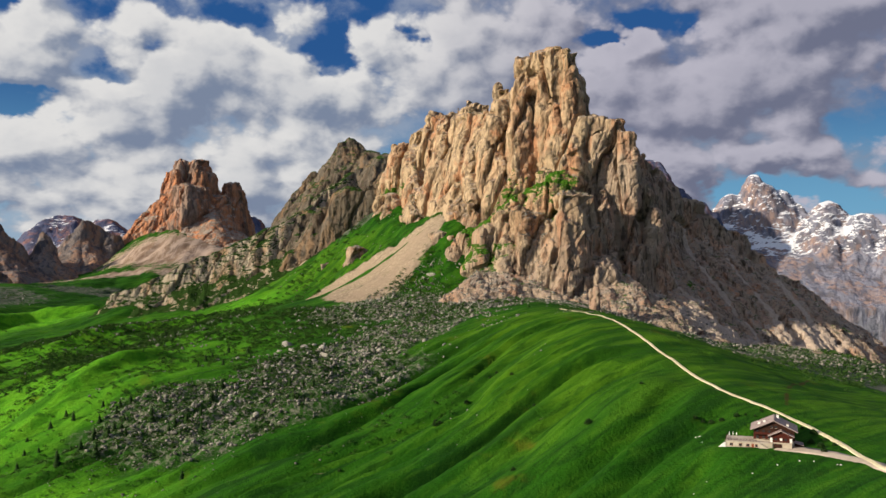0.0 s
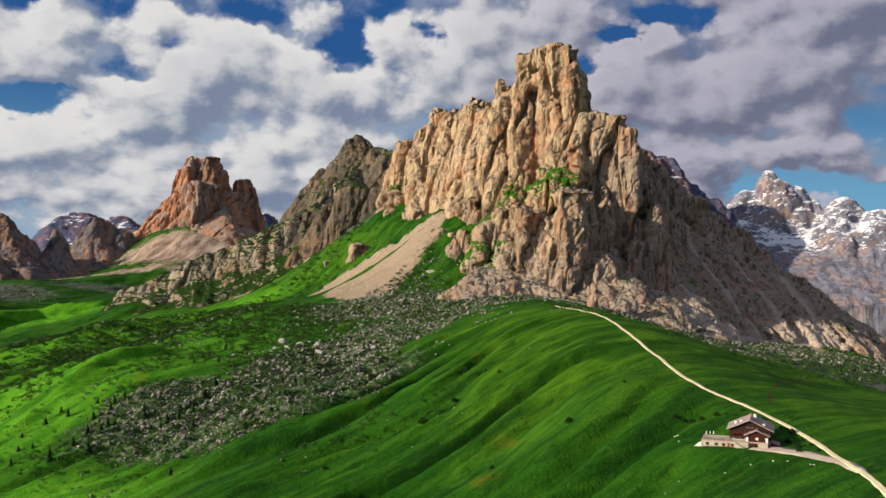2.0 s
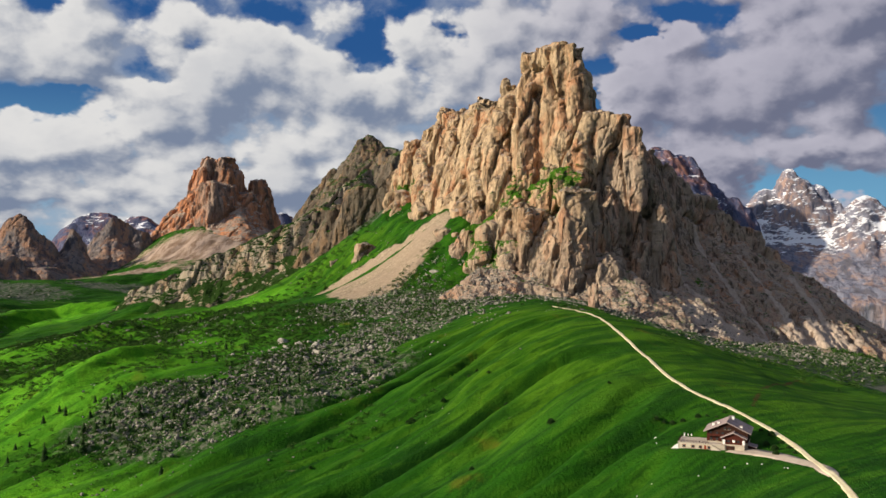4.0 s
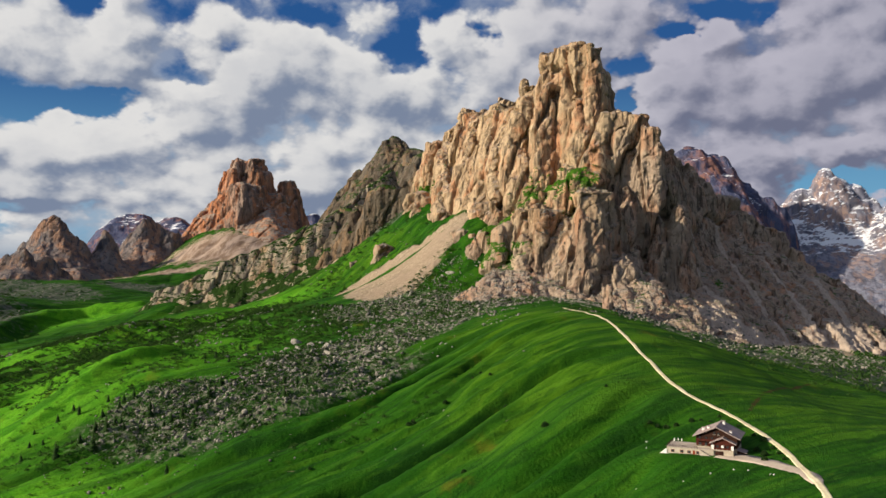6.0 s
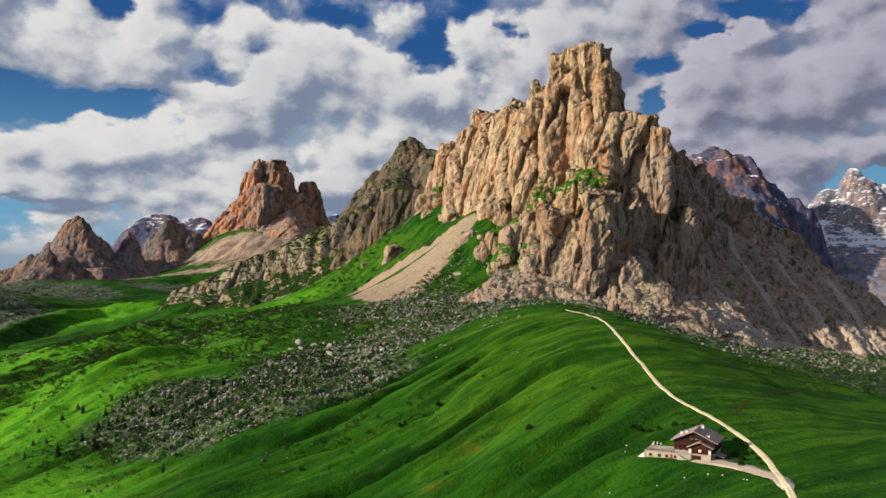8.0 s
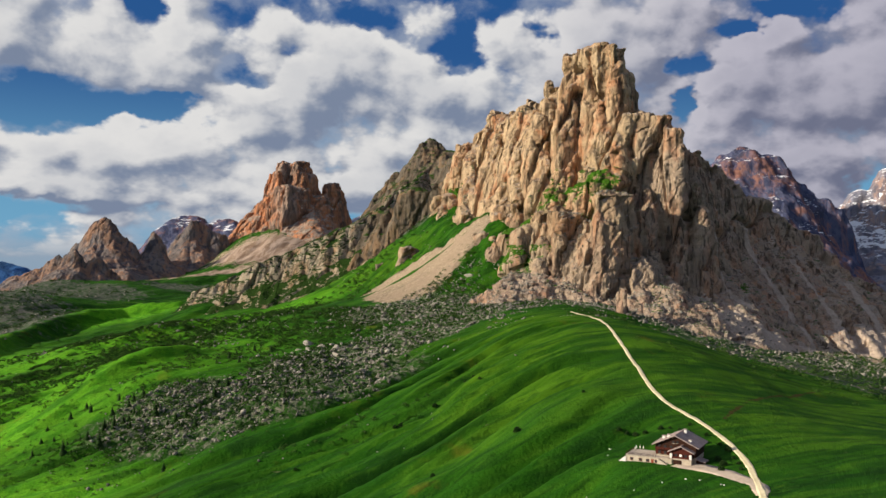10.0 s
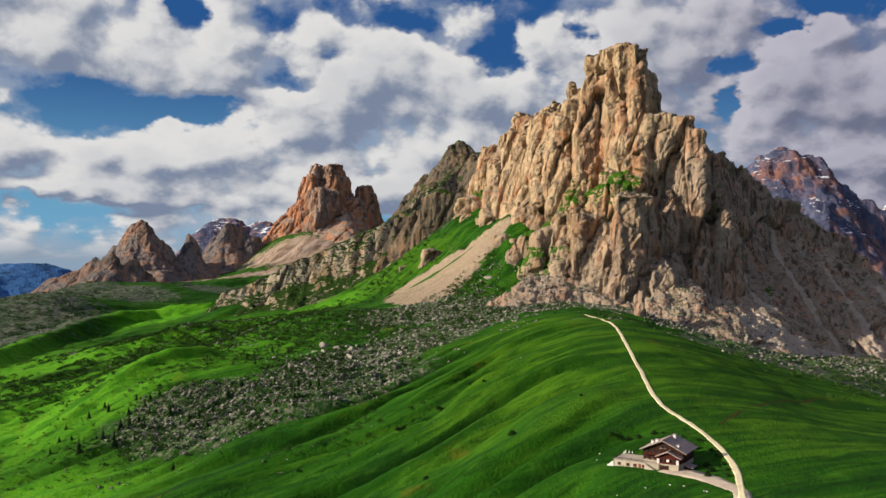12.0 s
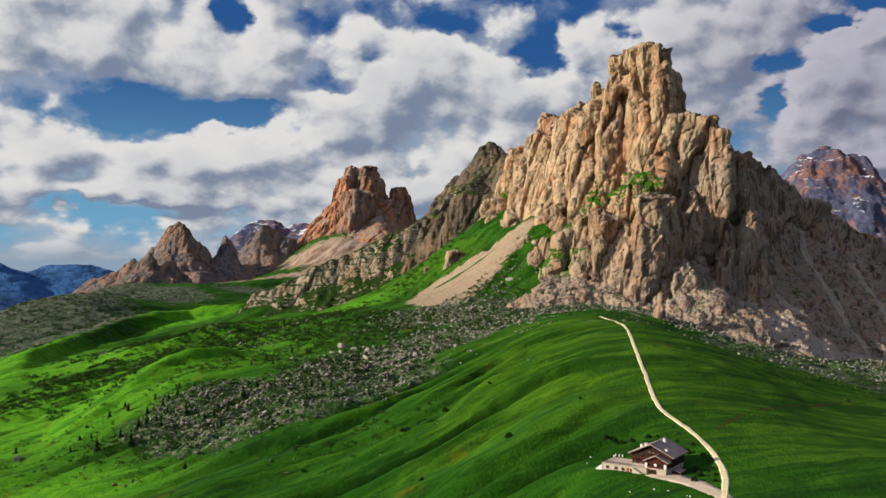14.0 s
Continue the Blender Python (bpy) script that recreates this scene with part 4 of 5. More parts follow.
massif("mountain", TR, (300, 1700, 3900, 4600), 11, 12, -320, ROZES, seed=500, size=2.6, flute=0.9, label="domed red mountain, coloured blue for haze, with snow streaks")
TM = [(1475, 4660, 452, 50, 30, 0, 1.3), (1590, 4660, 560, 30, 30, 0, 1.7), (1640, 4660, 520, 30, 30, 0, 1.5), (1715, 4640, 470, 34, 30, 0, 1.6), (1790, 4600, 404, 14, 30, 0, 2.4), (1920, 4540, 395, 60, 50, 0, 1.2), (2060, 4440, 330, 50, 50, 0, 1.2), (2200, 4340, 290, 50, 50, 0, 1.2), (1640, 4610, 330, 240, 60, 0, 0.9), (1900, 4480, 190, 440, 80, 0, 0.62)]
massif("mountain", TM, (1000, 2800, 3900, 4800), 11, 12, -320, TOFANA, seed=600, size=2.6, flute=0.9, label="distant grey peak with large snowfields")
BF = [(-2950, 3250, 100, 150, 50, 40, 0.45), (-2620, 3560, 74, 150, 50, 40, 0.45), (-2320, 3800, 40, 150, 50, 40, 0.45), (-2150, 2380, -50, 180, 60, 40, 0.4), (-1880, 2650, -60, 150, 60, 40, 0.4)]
massif("mountain", BF, (-3700, -1400, 1800, 4300), 20, 20, -330, BLUEFAR, seed=700, size=3.0, flute=0.8, label="far mountain range coloured blue for haze")
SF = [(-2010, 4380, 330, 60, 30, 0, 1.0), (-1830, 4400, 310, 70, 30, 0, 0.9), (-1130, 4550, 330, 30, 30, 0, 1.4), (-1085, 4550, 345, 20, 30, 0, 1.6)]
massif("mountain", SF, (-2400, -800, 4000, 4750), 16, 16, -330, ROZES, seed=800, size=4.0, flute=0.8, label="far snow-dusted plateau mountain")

# ---- track and drive ----
def ribbon(name, pts, width, mat, label, lift=0.25, w1=None):
    p = resample(pts, 3.0)
    t = np.gradient(p, axis=0)
    t /= np.linalg.norm(t, axis=1)[:, None]
    nrm = np.c_[-t[:, 1], t[:, 0]]
    width = np.linspace(width, w1 or width, len(p))
    rows = []
    for k, s in enumerate((-0.5, -0.42, -0.2, 0.0, 0.2, 0.42, 0.5)):
        wob = 1 + 0.28 * vnoise(p[:, 0] / 7 + k, p[:, 1] / 6, seed=77 + k)
        xy = p + nrm * (s * width * wob)[:, None]
        z = ground_h(xy[:, 0], xy[:, 1]) + lift + (-0.45 if abs(s) == 0.5 else 0.0) - (0.08 if s == 0 else 0)
        rows.append(np.c_[xy, z])
    v = np.stack(rows, 1).reshape(-1, 3)
    me = mesh_from(name, v, grid_faces(len(p), 7), mat, True)
    return tagged(new(name, me), label, "path", kind="structure")


ribbon("road", TRACK, 3.2, GRAVEL, "pale gravel track climbing the grassy ridge", 0.25, 2.1)
ribbon("road", DRIVE, 4.6, FORECOURT, "pale gravel forecourt below the chalet", 0.16, 13.0)


# ---- small helpers for things ----
def part(name, bm, mat, parent, label="", m=None):
    me = bpy.data.meshes.new(name)
    bm.to_mesh(me)
    bm.free()
    if mat:
        me.materials.append(mat)
    ob = new(name, me)
    ob.parent = parent
    if m is not None:
        ob.matrix_local = m
    if label:
        ob["label"] = label
    return ob


def box_bm(x0, x1, y0, y1, z0, z1, bevel=0.0):
    bm = bmesh.new()
    bmesh.ops.create_cube(bm, size=1.0, matrix=Matrix.Translation(((x0 + x1) / 2, (y0 + y1) / 2, (z0 + z1) / 2)) @ Matrix.Diagonal((x1 - x0, y1 - y0, z1 - z0, 1)))
    if bevel:
        bmesh.ops.bevel(bm, geom=list(bm.edges), offset=bevel, segments=1, affect="EDGES")
    return bm


def prism_bm(outline, y0, y1):
    """An outline in x and z, drawn out along y."""
    bm = bmesh.new()
    a = [bm.verts.new((x, y0, z)) for x, z in outline]
    b = [bm.verts.new((x, y1, z)) for x, z in outline]
    bm.faces.new(a)
    bm.faces.new(b[::-1])
    n = len(a)
    for i in range(n):
        bm.faces.new((a[i], b[i], b[(i + 1) % n], a[(i + 1) % n]))
    bmesh.ops.recalc_face_normals(bm, faces=bm.faces)
    return bm


def ground_at(x, y):
    return float(ground_h(np.array([x]), np.array([y]))[0])


PLASTER = plain_material("white_plaster", (0.33, 0.285, 0.22), (0.47, 0.42, 0.335), 1.2, 0.9, 0.01)
TIMBER = plain_material("dark_larch", (0.022, 0.012, 0.010), (0.055, 0.025, 0.016), 3.0, 0.8, 0.02, (1, 1, 4))
RED_TIMBER = plain_material("red_stained_larch", (0.045, 0.013, 0.010), (0.095, 0.026, 0.017), 3.0, 0.8, 0.02, (1, 1, 4))
SHUTTER = plain_material("red_painted_frames", (0.16, 0.040, 0.022), (0.24, 0.065, 0.035), 3.0, 0.7, 0.01)
SHINGLE = plain_material("grey_shingle", (0.23, 0.18, 0.165), (0.36, 0.29, 0.27), 2.2, 0.9, 0.04)
DECKING = plain_material("terrace_stone", (0.32, 0.27, 0.22), (0.46, 0.40, 0.33), 1.5, 0.9, 0.02)
DARK = plain_material("dark_opening", (0.015, 0.012, 0.012), (0.03, 0.025, 0.022), 2.0, 0.6, 0.0)
CHIMNEY = plain_material("chimney_plaster", (0.62, 0.60, 0.56), (0.76, 0.74, 0.70), 2.0, 0.9, 0.01)
NEEDLES = plain_material("spruce_needles", (0.012, 0.030, 0.008), (0.035, 0.070, 0.018), 1.5, 0.9, 0.0)
SHRUB = plain_material("mountain_pine", (0.016, 0.045, 0.010), (0.050, 0.100, 0.018), 0.8, 0.9, 0.0)
BARK = plain_material("spruce_bark", (0.06, 0.04, 0.03), (0.11, 0.08, 0.06), 4.0, 0.9, 0.02)
FLECK = plain_material("white_stone", (0.55, 0.53, 0.48), (0.72, 0.70, 0.64), 2.0, 0.9, 0.02)
glass, _nt, _b, _p = material("window_glass")
_b.inputs["Base Color"].default_value = (0.03, 0.035, 0.04, 1)
_b.inputs["Roughness"].default_value = 0.08
_b.inputs["Specular IOR Level"].default_value = 0.5


# ---- the chalet: x along its front, y away from it, z up ----
def window(parent, x, y, z, w, h, frame_mat, depth=0.14):
    fr = part("window", box_bm(-w / 2, w / 2, -depth, 0.02, 0, h, 0.02), frame_mat, parent, "", Matrix.Translation((x, y, z)))
    part("pane", box_bm(-w / 2 + 0.14, w / 2 - 0.14, -depth - 0.02, -depth + 0.04, 0.14, h - 0.14), glass, fr)
    part("sill", box_bm(-w / 2 - 0.1, w / 2 + 0.1, -depth - 0.16, 0.0, -0.12, -0.004), PLASTER, fr)
    return fr


def gable_roof(parent, x0, x1, y0, y1, eave, ridge, over=1.2, thick=0.35, label=""):
    """Two roof leaves with eaves, ridge along y."""
    xm = (x0 + x1) / 2
    k = (ridge - eave) / (xm - x0)
    for side in (-1, 1):
        xe = x0 - over if side < 0 else x1 + over
        ze = eave - k * over
        out = [(xe, ze), (xm, ridge), (xm, ridge + thick), (xe, ze + thick)]
        leaf = part("roof", prism_bm(out if side < 0 else out[::-1], y0 - over, y1 + over), SHINGLE, parent, label)
        # courses of shingle, a step each
        n = 9
        for i in range(n):
            f0, f1 = i / n, (i + 1) / n
            xa, xb = xe + (xm - xe) * f0, xe + (xm - xe) * f1
            za, zb = ze + thick + (ridge - ze) * f0, ze + thick + (ridge - ze) * f1
            part("shingle_course", prism_bm([(xa, za + 0.004), (xb, zb + 0.004), (xb, zb + 0.03), (xa, za + 0.12)] if side < 0 else [(xa, za + 0.12), (xb, zb + 0.03), (xb, zb + 0.004), (xa, za + 0.004)], y0 - over + 0.05, y1 + over - 0.05), SHINGLE, leaf)
    part("ridge_cap", box_bm(xm - 0.3, xm + 0.3, y0 - over - 0.05, y1 + over + 0.05, ridge + thick + 0.04, ridge + thick + 0.22, 0.04), SHINGLE, parent)


def railing(parent, pts, z, h, mat, step=1.4):
    for (ax, ay), (bx, by) in zip(pts, pts[1:]):
        n = max(1, round(math.hypot(bx - ax, by - ay) / step))
        for i in range(n + 1):
            x, y = ax + (bx - ax) * i / n, ay + (by - ay) * i / n
            part("post", box_bm(x - 0.06, x + 0.06, y - 0.06, y + 0.06, z, z + h), mat, parent)
        for zz in (z + h, z + h * 0.55):
            if abs(bx - ax) > abs(by - ay):
                part("rail", box_bm(ax, bx, ay - 0.05, ay + 0.05, zz - 0.06, zz + 0.06), mat, parent)
            else:
                part("rail", box_bm(ax - 0.05, ax + 0.05, min(ay, by), max(ay, by), zz - 0.06, zz + 0.06), mat, parent)


def chalet():
    at = pose(128.3, 380.0, -0.3, 0, 0, -20) @ Matrix.Scale(0.95, 4)
    house = new("chalet")
    house.matrix_world = at
    tagged(house, "large dark timber alpine chalet with white ground floor and terrace", "house")
    # terrace wing
    part("terrace_wall", box_bm(0, 20.5, 0, 13, -3.5, 3.0, 0.05), PLASTER, house, "white plastered terrace wall")
    deck = part("terrace_deck", box_bm(-0.25, 20.7, -0.25, 13.2, 3.004, 3.25, 0.03), DECKING, house, "pale stone terrace floor")
    for i in range(10):
        for j in range(6):
            part("slab", box_bm(0.1 + i * 2.04, 2.06 + i * 2.04, 0.1 + j * 2.15, 2.17 + j * 2.15, 3.254, 3.29), DECKING, deck)
    railing(house, [(0, 13), (0, 0), (13.5, 0)], 3.25, 1.0, TIMBER)
    part("end_wall", prism_bm([(-3.2, -3.5), (0.0, -3.5), (0.0, 2.2), (-0.6, 2.2), (-3.2, 0.0)], -0.4, 0.1), CHIMNEY, house, "white sloping end wall")
    part("plinth", box_bm(-0.6, 19.5, -0.55, 0.0, -3.5, 0.25, 0.05), CHIMNEY, house, "white plinth along the terrace wall")
    for x in (2.6, 6.6, 9.8):
        window(house, x, 0, 0.9, 1.5, 1.3, SHUTTER)
    part("door", box_bm(11.4, 12.5, -0.12, 0.02, 0.2, 2.4, 0.02), SHUTTER, house, "red timber door")
    window(house, 13.6, 0, 0.9, 1.3, 1.3, SHUTTER)
    # steps from the deck down to the forecourt
    st = part("stair", prism_bm([(14.6, 3.0), (20.0, 0.1), (20.0, -0.6), (14.6, -0.6)], -1.6, -0.1), PLASTER, house, "plastered outside stair")
    for i in range(14):
        x = 14.7 + i * 0.38
        part("step", box_bm(x, x + 0.4, -1.5, -0.12, 2.95 - i * 0.205 - 0.3, 3.02 - i * 0.205, 0.0), DECKING, st)
    # main house
    part("ground_floor", box_bm(12.5, 29.8, 4.5, 19.5, -3.5, 3.9, 0.04), PLASTER, house, "white plastered ground floor")
    upper = part("timber_wall", prism_bm([(12.2, 3.9), (30.0, 3.9), (30.0, 8.6), (21.1, 12.6), (12.2, 8.6)], 4.2, 19.7), TIMBER, house, "dark brown timber gable wall")
    for i in range(30):
        z = 4.1 + i * 0.28
        half = 8.8 if z < 8.6 else 8.8 * (12.6 - z) / 4.0
        if half > 0.6:
            part("plank", box_bm(21.1 - half, 21.1 + half, 4.12, 4.2, z, z + 0.23), RED_TIMBER if z < 6.4 else TIMBER, upper)
    gable_roof(house, 12.2, 30.0, 4.2, 19.7, 8.6, 12.7, 1.4, 0.35, "grey-brown shingle roof")
    # balcony across the gable
    bal = part("balcony", box_bm(12.4, 22.5, 2.7, 4.1, 6.3, 6.5), TIMBER, house, "dark timber balcony")
    part("balcony_front", box_bm(12.4, 22.5, 2.65, 2.75, 6.5, 7.4), RED_TIMBER, bal)
    for i in range(6):
        part("baluster", box_bm(12.5 + i * 1.9, 12.7 + i * 1.9, 2.6, 2.75, 6.3, 8.4), TIMBER, bal)
    for x in (14.0, 16.6, 19.2):
        window(house, x, 4.1, 7.0, 1.2, 1.3, TIMBER)
        window(house, x, 4.1, 4.3, 1.3, 1.4, RED_TIMBER)
    for x in (20.2, 22.0):
        window(house, x, 4.1, 9.4, 1.1, 1.2, TIMBER)
    # lower bay with its own gable towards the valley
    part("bay_base", box_bm(19.6, 28.8, 0.6, 5.4, -3.5, 3.5, 0.04), PLASTER, house, "white plastered garage wall")
    bay = part("bay_wall", prism_bm([(19.5, 3.5), (28.9, 3.5), (28.9, 6.5), (24.2, 8.6), (19.5, 6.5)], 1.6, 5.5), TIMBER, house)
    for i in range(14):
        z = 3.6 + i * 0.3
        half = 4.6 if z < 6.4 else 4.6 * (8.5 - z) / 2.1
        if half > 0.6:
            part("plank", box_bm(24.2 - half, 24.2 + half, 1.52, 1.6, z, z + 0.24), RED_TIMBER, bay)
    gable_roof(house, 19.5, 28.9, 1.4, 5.6, 6.5, 8.6, 1.0, 0.3, "grey shingle roof of the bay")
    lb = part("balcony", box_bm(19.4, 29.0, 0.3, 1.6, 3.45, 3.65), DECKING, house, "balcony with white pillars")
    for x in (20.0, 24.2, 28.4):
        part("pillar", box_bm(x - 0.55, x + 0.55, 0.4, 1.2, 3.65, 5.5, 0.05), CHIMNEY, lb, "white plastered pillar")
    part("balcony_front", box_bm(20.5, 27.9, 0.32, 0.42, 3.66, 4.5), RED_TIMBER, lb)
    for x in (22.0, 26.2):
        window(house, x, 1.5, 4.0, 1.3, 1.5, RED_TIMBER)
    garage = part("garage_door", box_bm(21.0, 24.6, 0.42, 0.62, 0.2, 2.9, 0.03), DARK, house, "dark brown garage door")
    for i in range(8):
        part("board", box_bm(21.05 + i * 0.44, 21.43 + i * 0.44, 0.38, 0.43, 0.25, 2.85), TIMBER, garage)
    # east wall openings
    for y in (8.0, 11.5, 15.0):
        for z in (1.4, 5.2):
            w = part("window", box_bm(0, 0.12, -0.65, 0.65, 0, 1.4, 0.02), PLASTER if z < 3 else RED_TIMBER, house, "", Matrix.Translation((29.75 if z < 3 else 29.97, y, z)))
            part("pane", box_bm(0.08, 0.16, -0.5, 0.5, 0.15, 1.25), glass, w)
    # lean-to by the forecourt
    part("lean_to", prism_bm([(29.9, -0.5), (33.4, -0.5), (33.4, 2.2), (29.9, 3.0)], 4.6, 10.5), TIMBER, house, "dark timber lean-to")
    part("lean_to_roof", prism_bm([(29.9, 3.004), (33.9, 2.1), (33.9, 2.3), (29.9, 3.24)], 4.2, 10.9), SHINGLE, house)
    # chimneys
    for x, y, z in ((17.0, 8.5, 10.3), (14.6, 9.5, 9.4), (22.8, 15.0, 12.0), (27.0, 6.2, 9.2)):
        c = part("chimney", box_bm(x - 0.55, x + 0.55, y - 0.55, y + 0.55, z - 1.2, z + 1.7, 0.04), CHIMNEY, house, "white plastered chimney")
        part("chimney_cap", box_bm(x - 0.75, x + 0.75, y - 0.75, y + 0.75, z + 1.95, z + 2.12, 0.03), SHINGLE, c)
        for dx in (-0.4, 0.4):
            part("cap_leg", box_bm(x + dx - 0.1, x + dx + 0.1, y - 0.4, y + 0.4, z + 1.7, z + 1.95), CHIMNEY, c)
    return house, at


house, HOUSE_AT = chalet()


def parasol():
    p = new("parasol")
    tagged(p, "folded pale parasol on the terrace", "parasol", "parasols on the terrace")
    bm = bmesh.new()
    bmesh.ops.create_cone(bm, cap_ends=True, segments=8, radius1=0.05, radius2=0.05, depth=2.6, matrix=Matrix.Translation((0, 0, 1.3)))
    part("pole", bm, TIMBER, p)
    bm = bmesh.new()
    bmesh.ops.create_cone(bm, cap_ends=True, segments=10, radius1=0.42, radius2=0.08, depth=1.7, matrix=Matrix.Translation((0, 0, 1.75)))
    part("canopy", bm, CHIMNEY, p)
    part("base", box_bm(-0.4, 0.4, -0.4, 0.4, 0, 0.12, 0.02), DECKING, p)
    return p


first = parasol()
spots = [(1.2, 11.8), (2.8, 12.2), (4.4, 12.0), (1.3, 9.6)]
first.matrix_basis = HOUSE_AT @ pose(spots[0][0], spots[0][1], 3.29) @ Matrix.Scale(0.75, 4)
for x, y in spots[1:]:
    copy_thing(first, HOUSE_AT @ pose(x, y, 3.29, 0, 0, 40 * x) @ Matrix.Identity(4))


def hut(name, w, d, h, wall_mat, label):
    """A small ridged house."""
    ob = new(name)
    tagged(ob, label, "hut")
    part("wall", prism_bm([(-w / 2, -1.5), (w / 2, -1.5), (w / 2, h), (0, h + w * 0.28), (-w / 2, h)], -d / 2, d / 2), wall_mat, ob)
    for side in (-1, 1):
        out = [(side * (w / 2 + 0.5), h - 0.25), (0, h + w * 0.28 + 0.05), (0, h + w * 0.28 + 0.35), (side * (w / 2 + 0.5), h + 0.05)]
        part("roof", prism_bm(out if side < 0 else out[::-1], -d / 2 - 0.5, d / 2 + 0.5), SHINGLE, ob)
    for x in (-w * 0.25, w * 0.25):
        window(ob, x, -d / 2 - 0.02, h * 0.35, w * 0.16, h * 0.32, TIMBER)
    part("door", box_bm(-w * 0.07, w * 0.07, -d / 2 - 0.1, -d / 2, 0, h * 0.7), TIMBER, ob)
    return ob


ob = hut("mountain_hut", 13, 8, 5, TIMBER, "small dark refuge hut on the rocky summit")
ob.matrix_world = pose(-224, 1846, 347, 0, 0, -10)
ob = hut("shed", 4.2, 3.4, 2.2, PLASTER, "small white shed in the grass")
ob.matrix_world = pose(-343, 589, ground_at(-343, 589), 0, 0, 25)


# ---- trees and shrubs ----
def crown_mesh(name, height, radius, rng, tiers=13):
    """Drooping, ragged tiers of spruce boughs."""
    v, f = [], []
    for i in range(tiers):
        t = i / (tiers - 1)
        z = height * (0.10 + 0.88 * t)
        r = radius * (1 - t) ** 0.85 * rng.uniform(0.75, 1.15) + 0.12
        n = max(6, int(15 - 8 * t))
        a0 = rng.uniform(0, 6.3)
        for k in range(n):
            a = a0 + 6.283 * k / n + rng.uniform(-0.2, 0.2)
            rr = r * rng.uniform(0.6, 1.2)
            drop = rr * rng.uniform(0.25, 0.6)
            wd = 0.42 * rr + 0.12
            c, s = math.cos(a), math.sin(a)
            b = len(v)
            v += [(0, 0, z + 0.10 * height / tiers), (c * rr * 0.55 - s * wd, s * rr * 0.55 + c * wd, z - drop * 0.35), (c * rr, s * rr, z - drop),
                  (c * rr * 0.55 + s * wd, s * rr * 0.55 - c * wd, z - drop * 0.35), (c * rr * 0.5, s * rr * 0.5, z - drop * 0.1 + 0.25 * wd), (c * rr * 0.6, s * rr * 0.6, z - drop * 0.9)]
            f += [(b, b + 1, b + 4), (b + 1, b + 2, b + 4), (b + 2, b + 3, b + 4), (b + 3, b, b + 4), (b + 1, b + 5, b + 2), (b + 2, b + 5, b + 3)]
    return mesh_from(name, v, f, NEEDLES)


def conifer(height, radius, seed):
    rng = random.Random(seed)
    t = new("conifer")
    tagged(t, "dark green spruce tree on the grassy slope", "tree", "conifers on the slope")
    bm = bmesh.new()
    bmesh.ops.create_cone(bm, cap_ends=True, segments=8, radius1=radius * 0.11, radius2=0.03, depth=height * 0.95, matrix=Matrix.Translation((0, 0, height * 0.46)))
    part("trunk", bm, BARK, t)
    c = new("crown", crown_mesh("crown", height, radius, rng))
    c.parent = t
    return t


KINDS = [conifer(h, r, i) for i, (h, r) in enumerate(((13.5, 2.9), (9.5, 2.3), (7.0, 1.9), (5.0, 1.6)))]
TREES = [(-264, 580, 0), (-241, 589, 0), (-240, 607, 1), (-166, 542, 1), (-214, 622, 0), (-177, 646, 1), (-242, 655, 1), (-205, 799, 1), (-109, 616, 0), (-99, 640, 0),
         (-141, 687, 1), (-243, 626, 1), (-187, 617, 1), (-196, 619, 2), (-178, 622, 2), (-245, 616, 0), (-256, 621, 1), (-174, 663, 1), (-117, 643, 1), (-196, 606, 2)]
rng = random.Random(4)
for _ in range(70):
    cx, cy, r = rng.choice([(-200, 640, 70), (-260, 620, 45), (-120, 640, 60), (-190, 760, 60), (-330, 900, 80), (-300, 620, 60), (360, 800, 45), (420, 860, 50), (300, 930, 30)])
    TREES.append((cx + rng.uniform(-r, r), cy + rng.uniform(-r, r) * 0.6, rng.choice([1, 2, 2, 3, 3])))
used = set()
for x, y, k in TREES:
    m = pose(x, y, ground_at(x, y) - 0.3, 0, 0, rng.uniform(0, 360)) @ Matrix.Scale(rng.uniform(0.85, 1.15), 4)
    if k in used:
        ob = copy_thing(KINDS[k], m)
        ob.matrix_basis = m
    else:
        used.add(k)
        KINDS[k].matrix_basis = m


def clump_arrays(cx, cy, cz, r, h, n, rng, leaf=0.30):
    """A low shrub out of many small leaf blades."""
    a, q = rng.uniform(0, 2 * np.pi, n), np.sqrt(rng.uniform(0, 1, n)) * r
    z = cz - 0.3 + h * np.sqrt(np.clip(1 - (q / r) ** 2, 0, 1)) * rng.uniform(0.45, 1.0, n)
    p = np.c_[cx + q * np.cos(a), cy + q * np.sin(a), z]
    s = (leaf * r) * rng.uniform(0.6, 1.3, n)
    d1, d2 = rng.normal(size=(n, 3)), rng.normal(size=(n, 3))
    d1, d2 = d1 / np.linalg.norm(d1, axis=1)[:, None], d2 / np.linalg.norm(d2, axis=1)[:, None]
    d1[:, 2], d2[:, 2] = d1[:, 2] * 0.6, np.abs(d2[:, 2])
    return np.stack([p - d1 * s[:, None], p + d1 * s[:, None], p + d2 * s[:, None] * 1.1], 1).reshape(-1, 3)


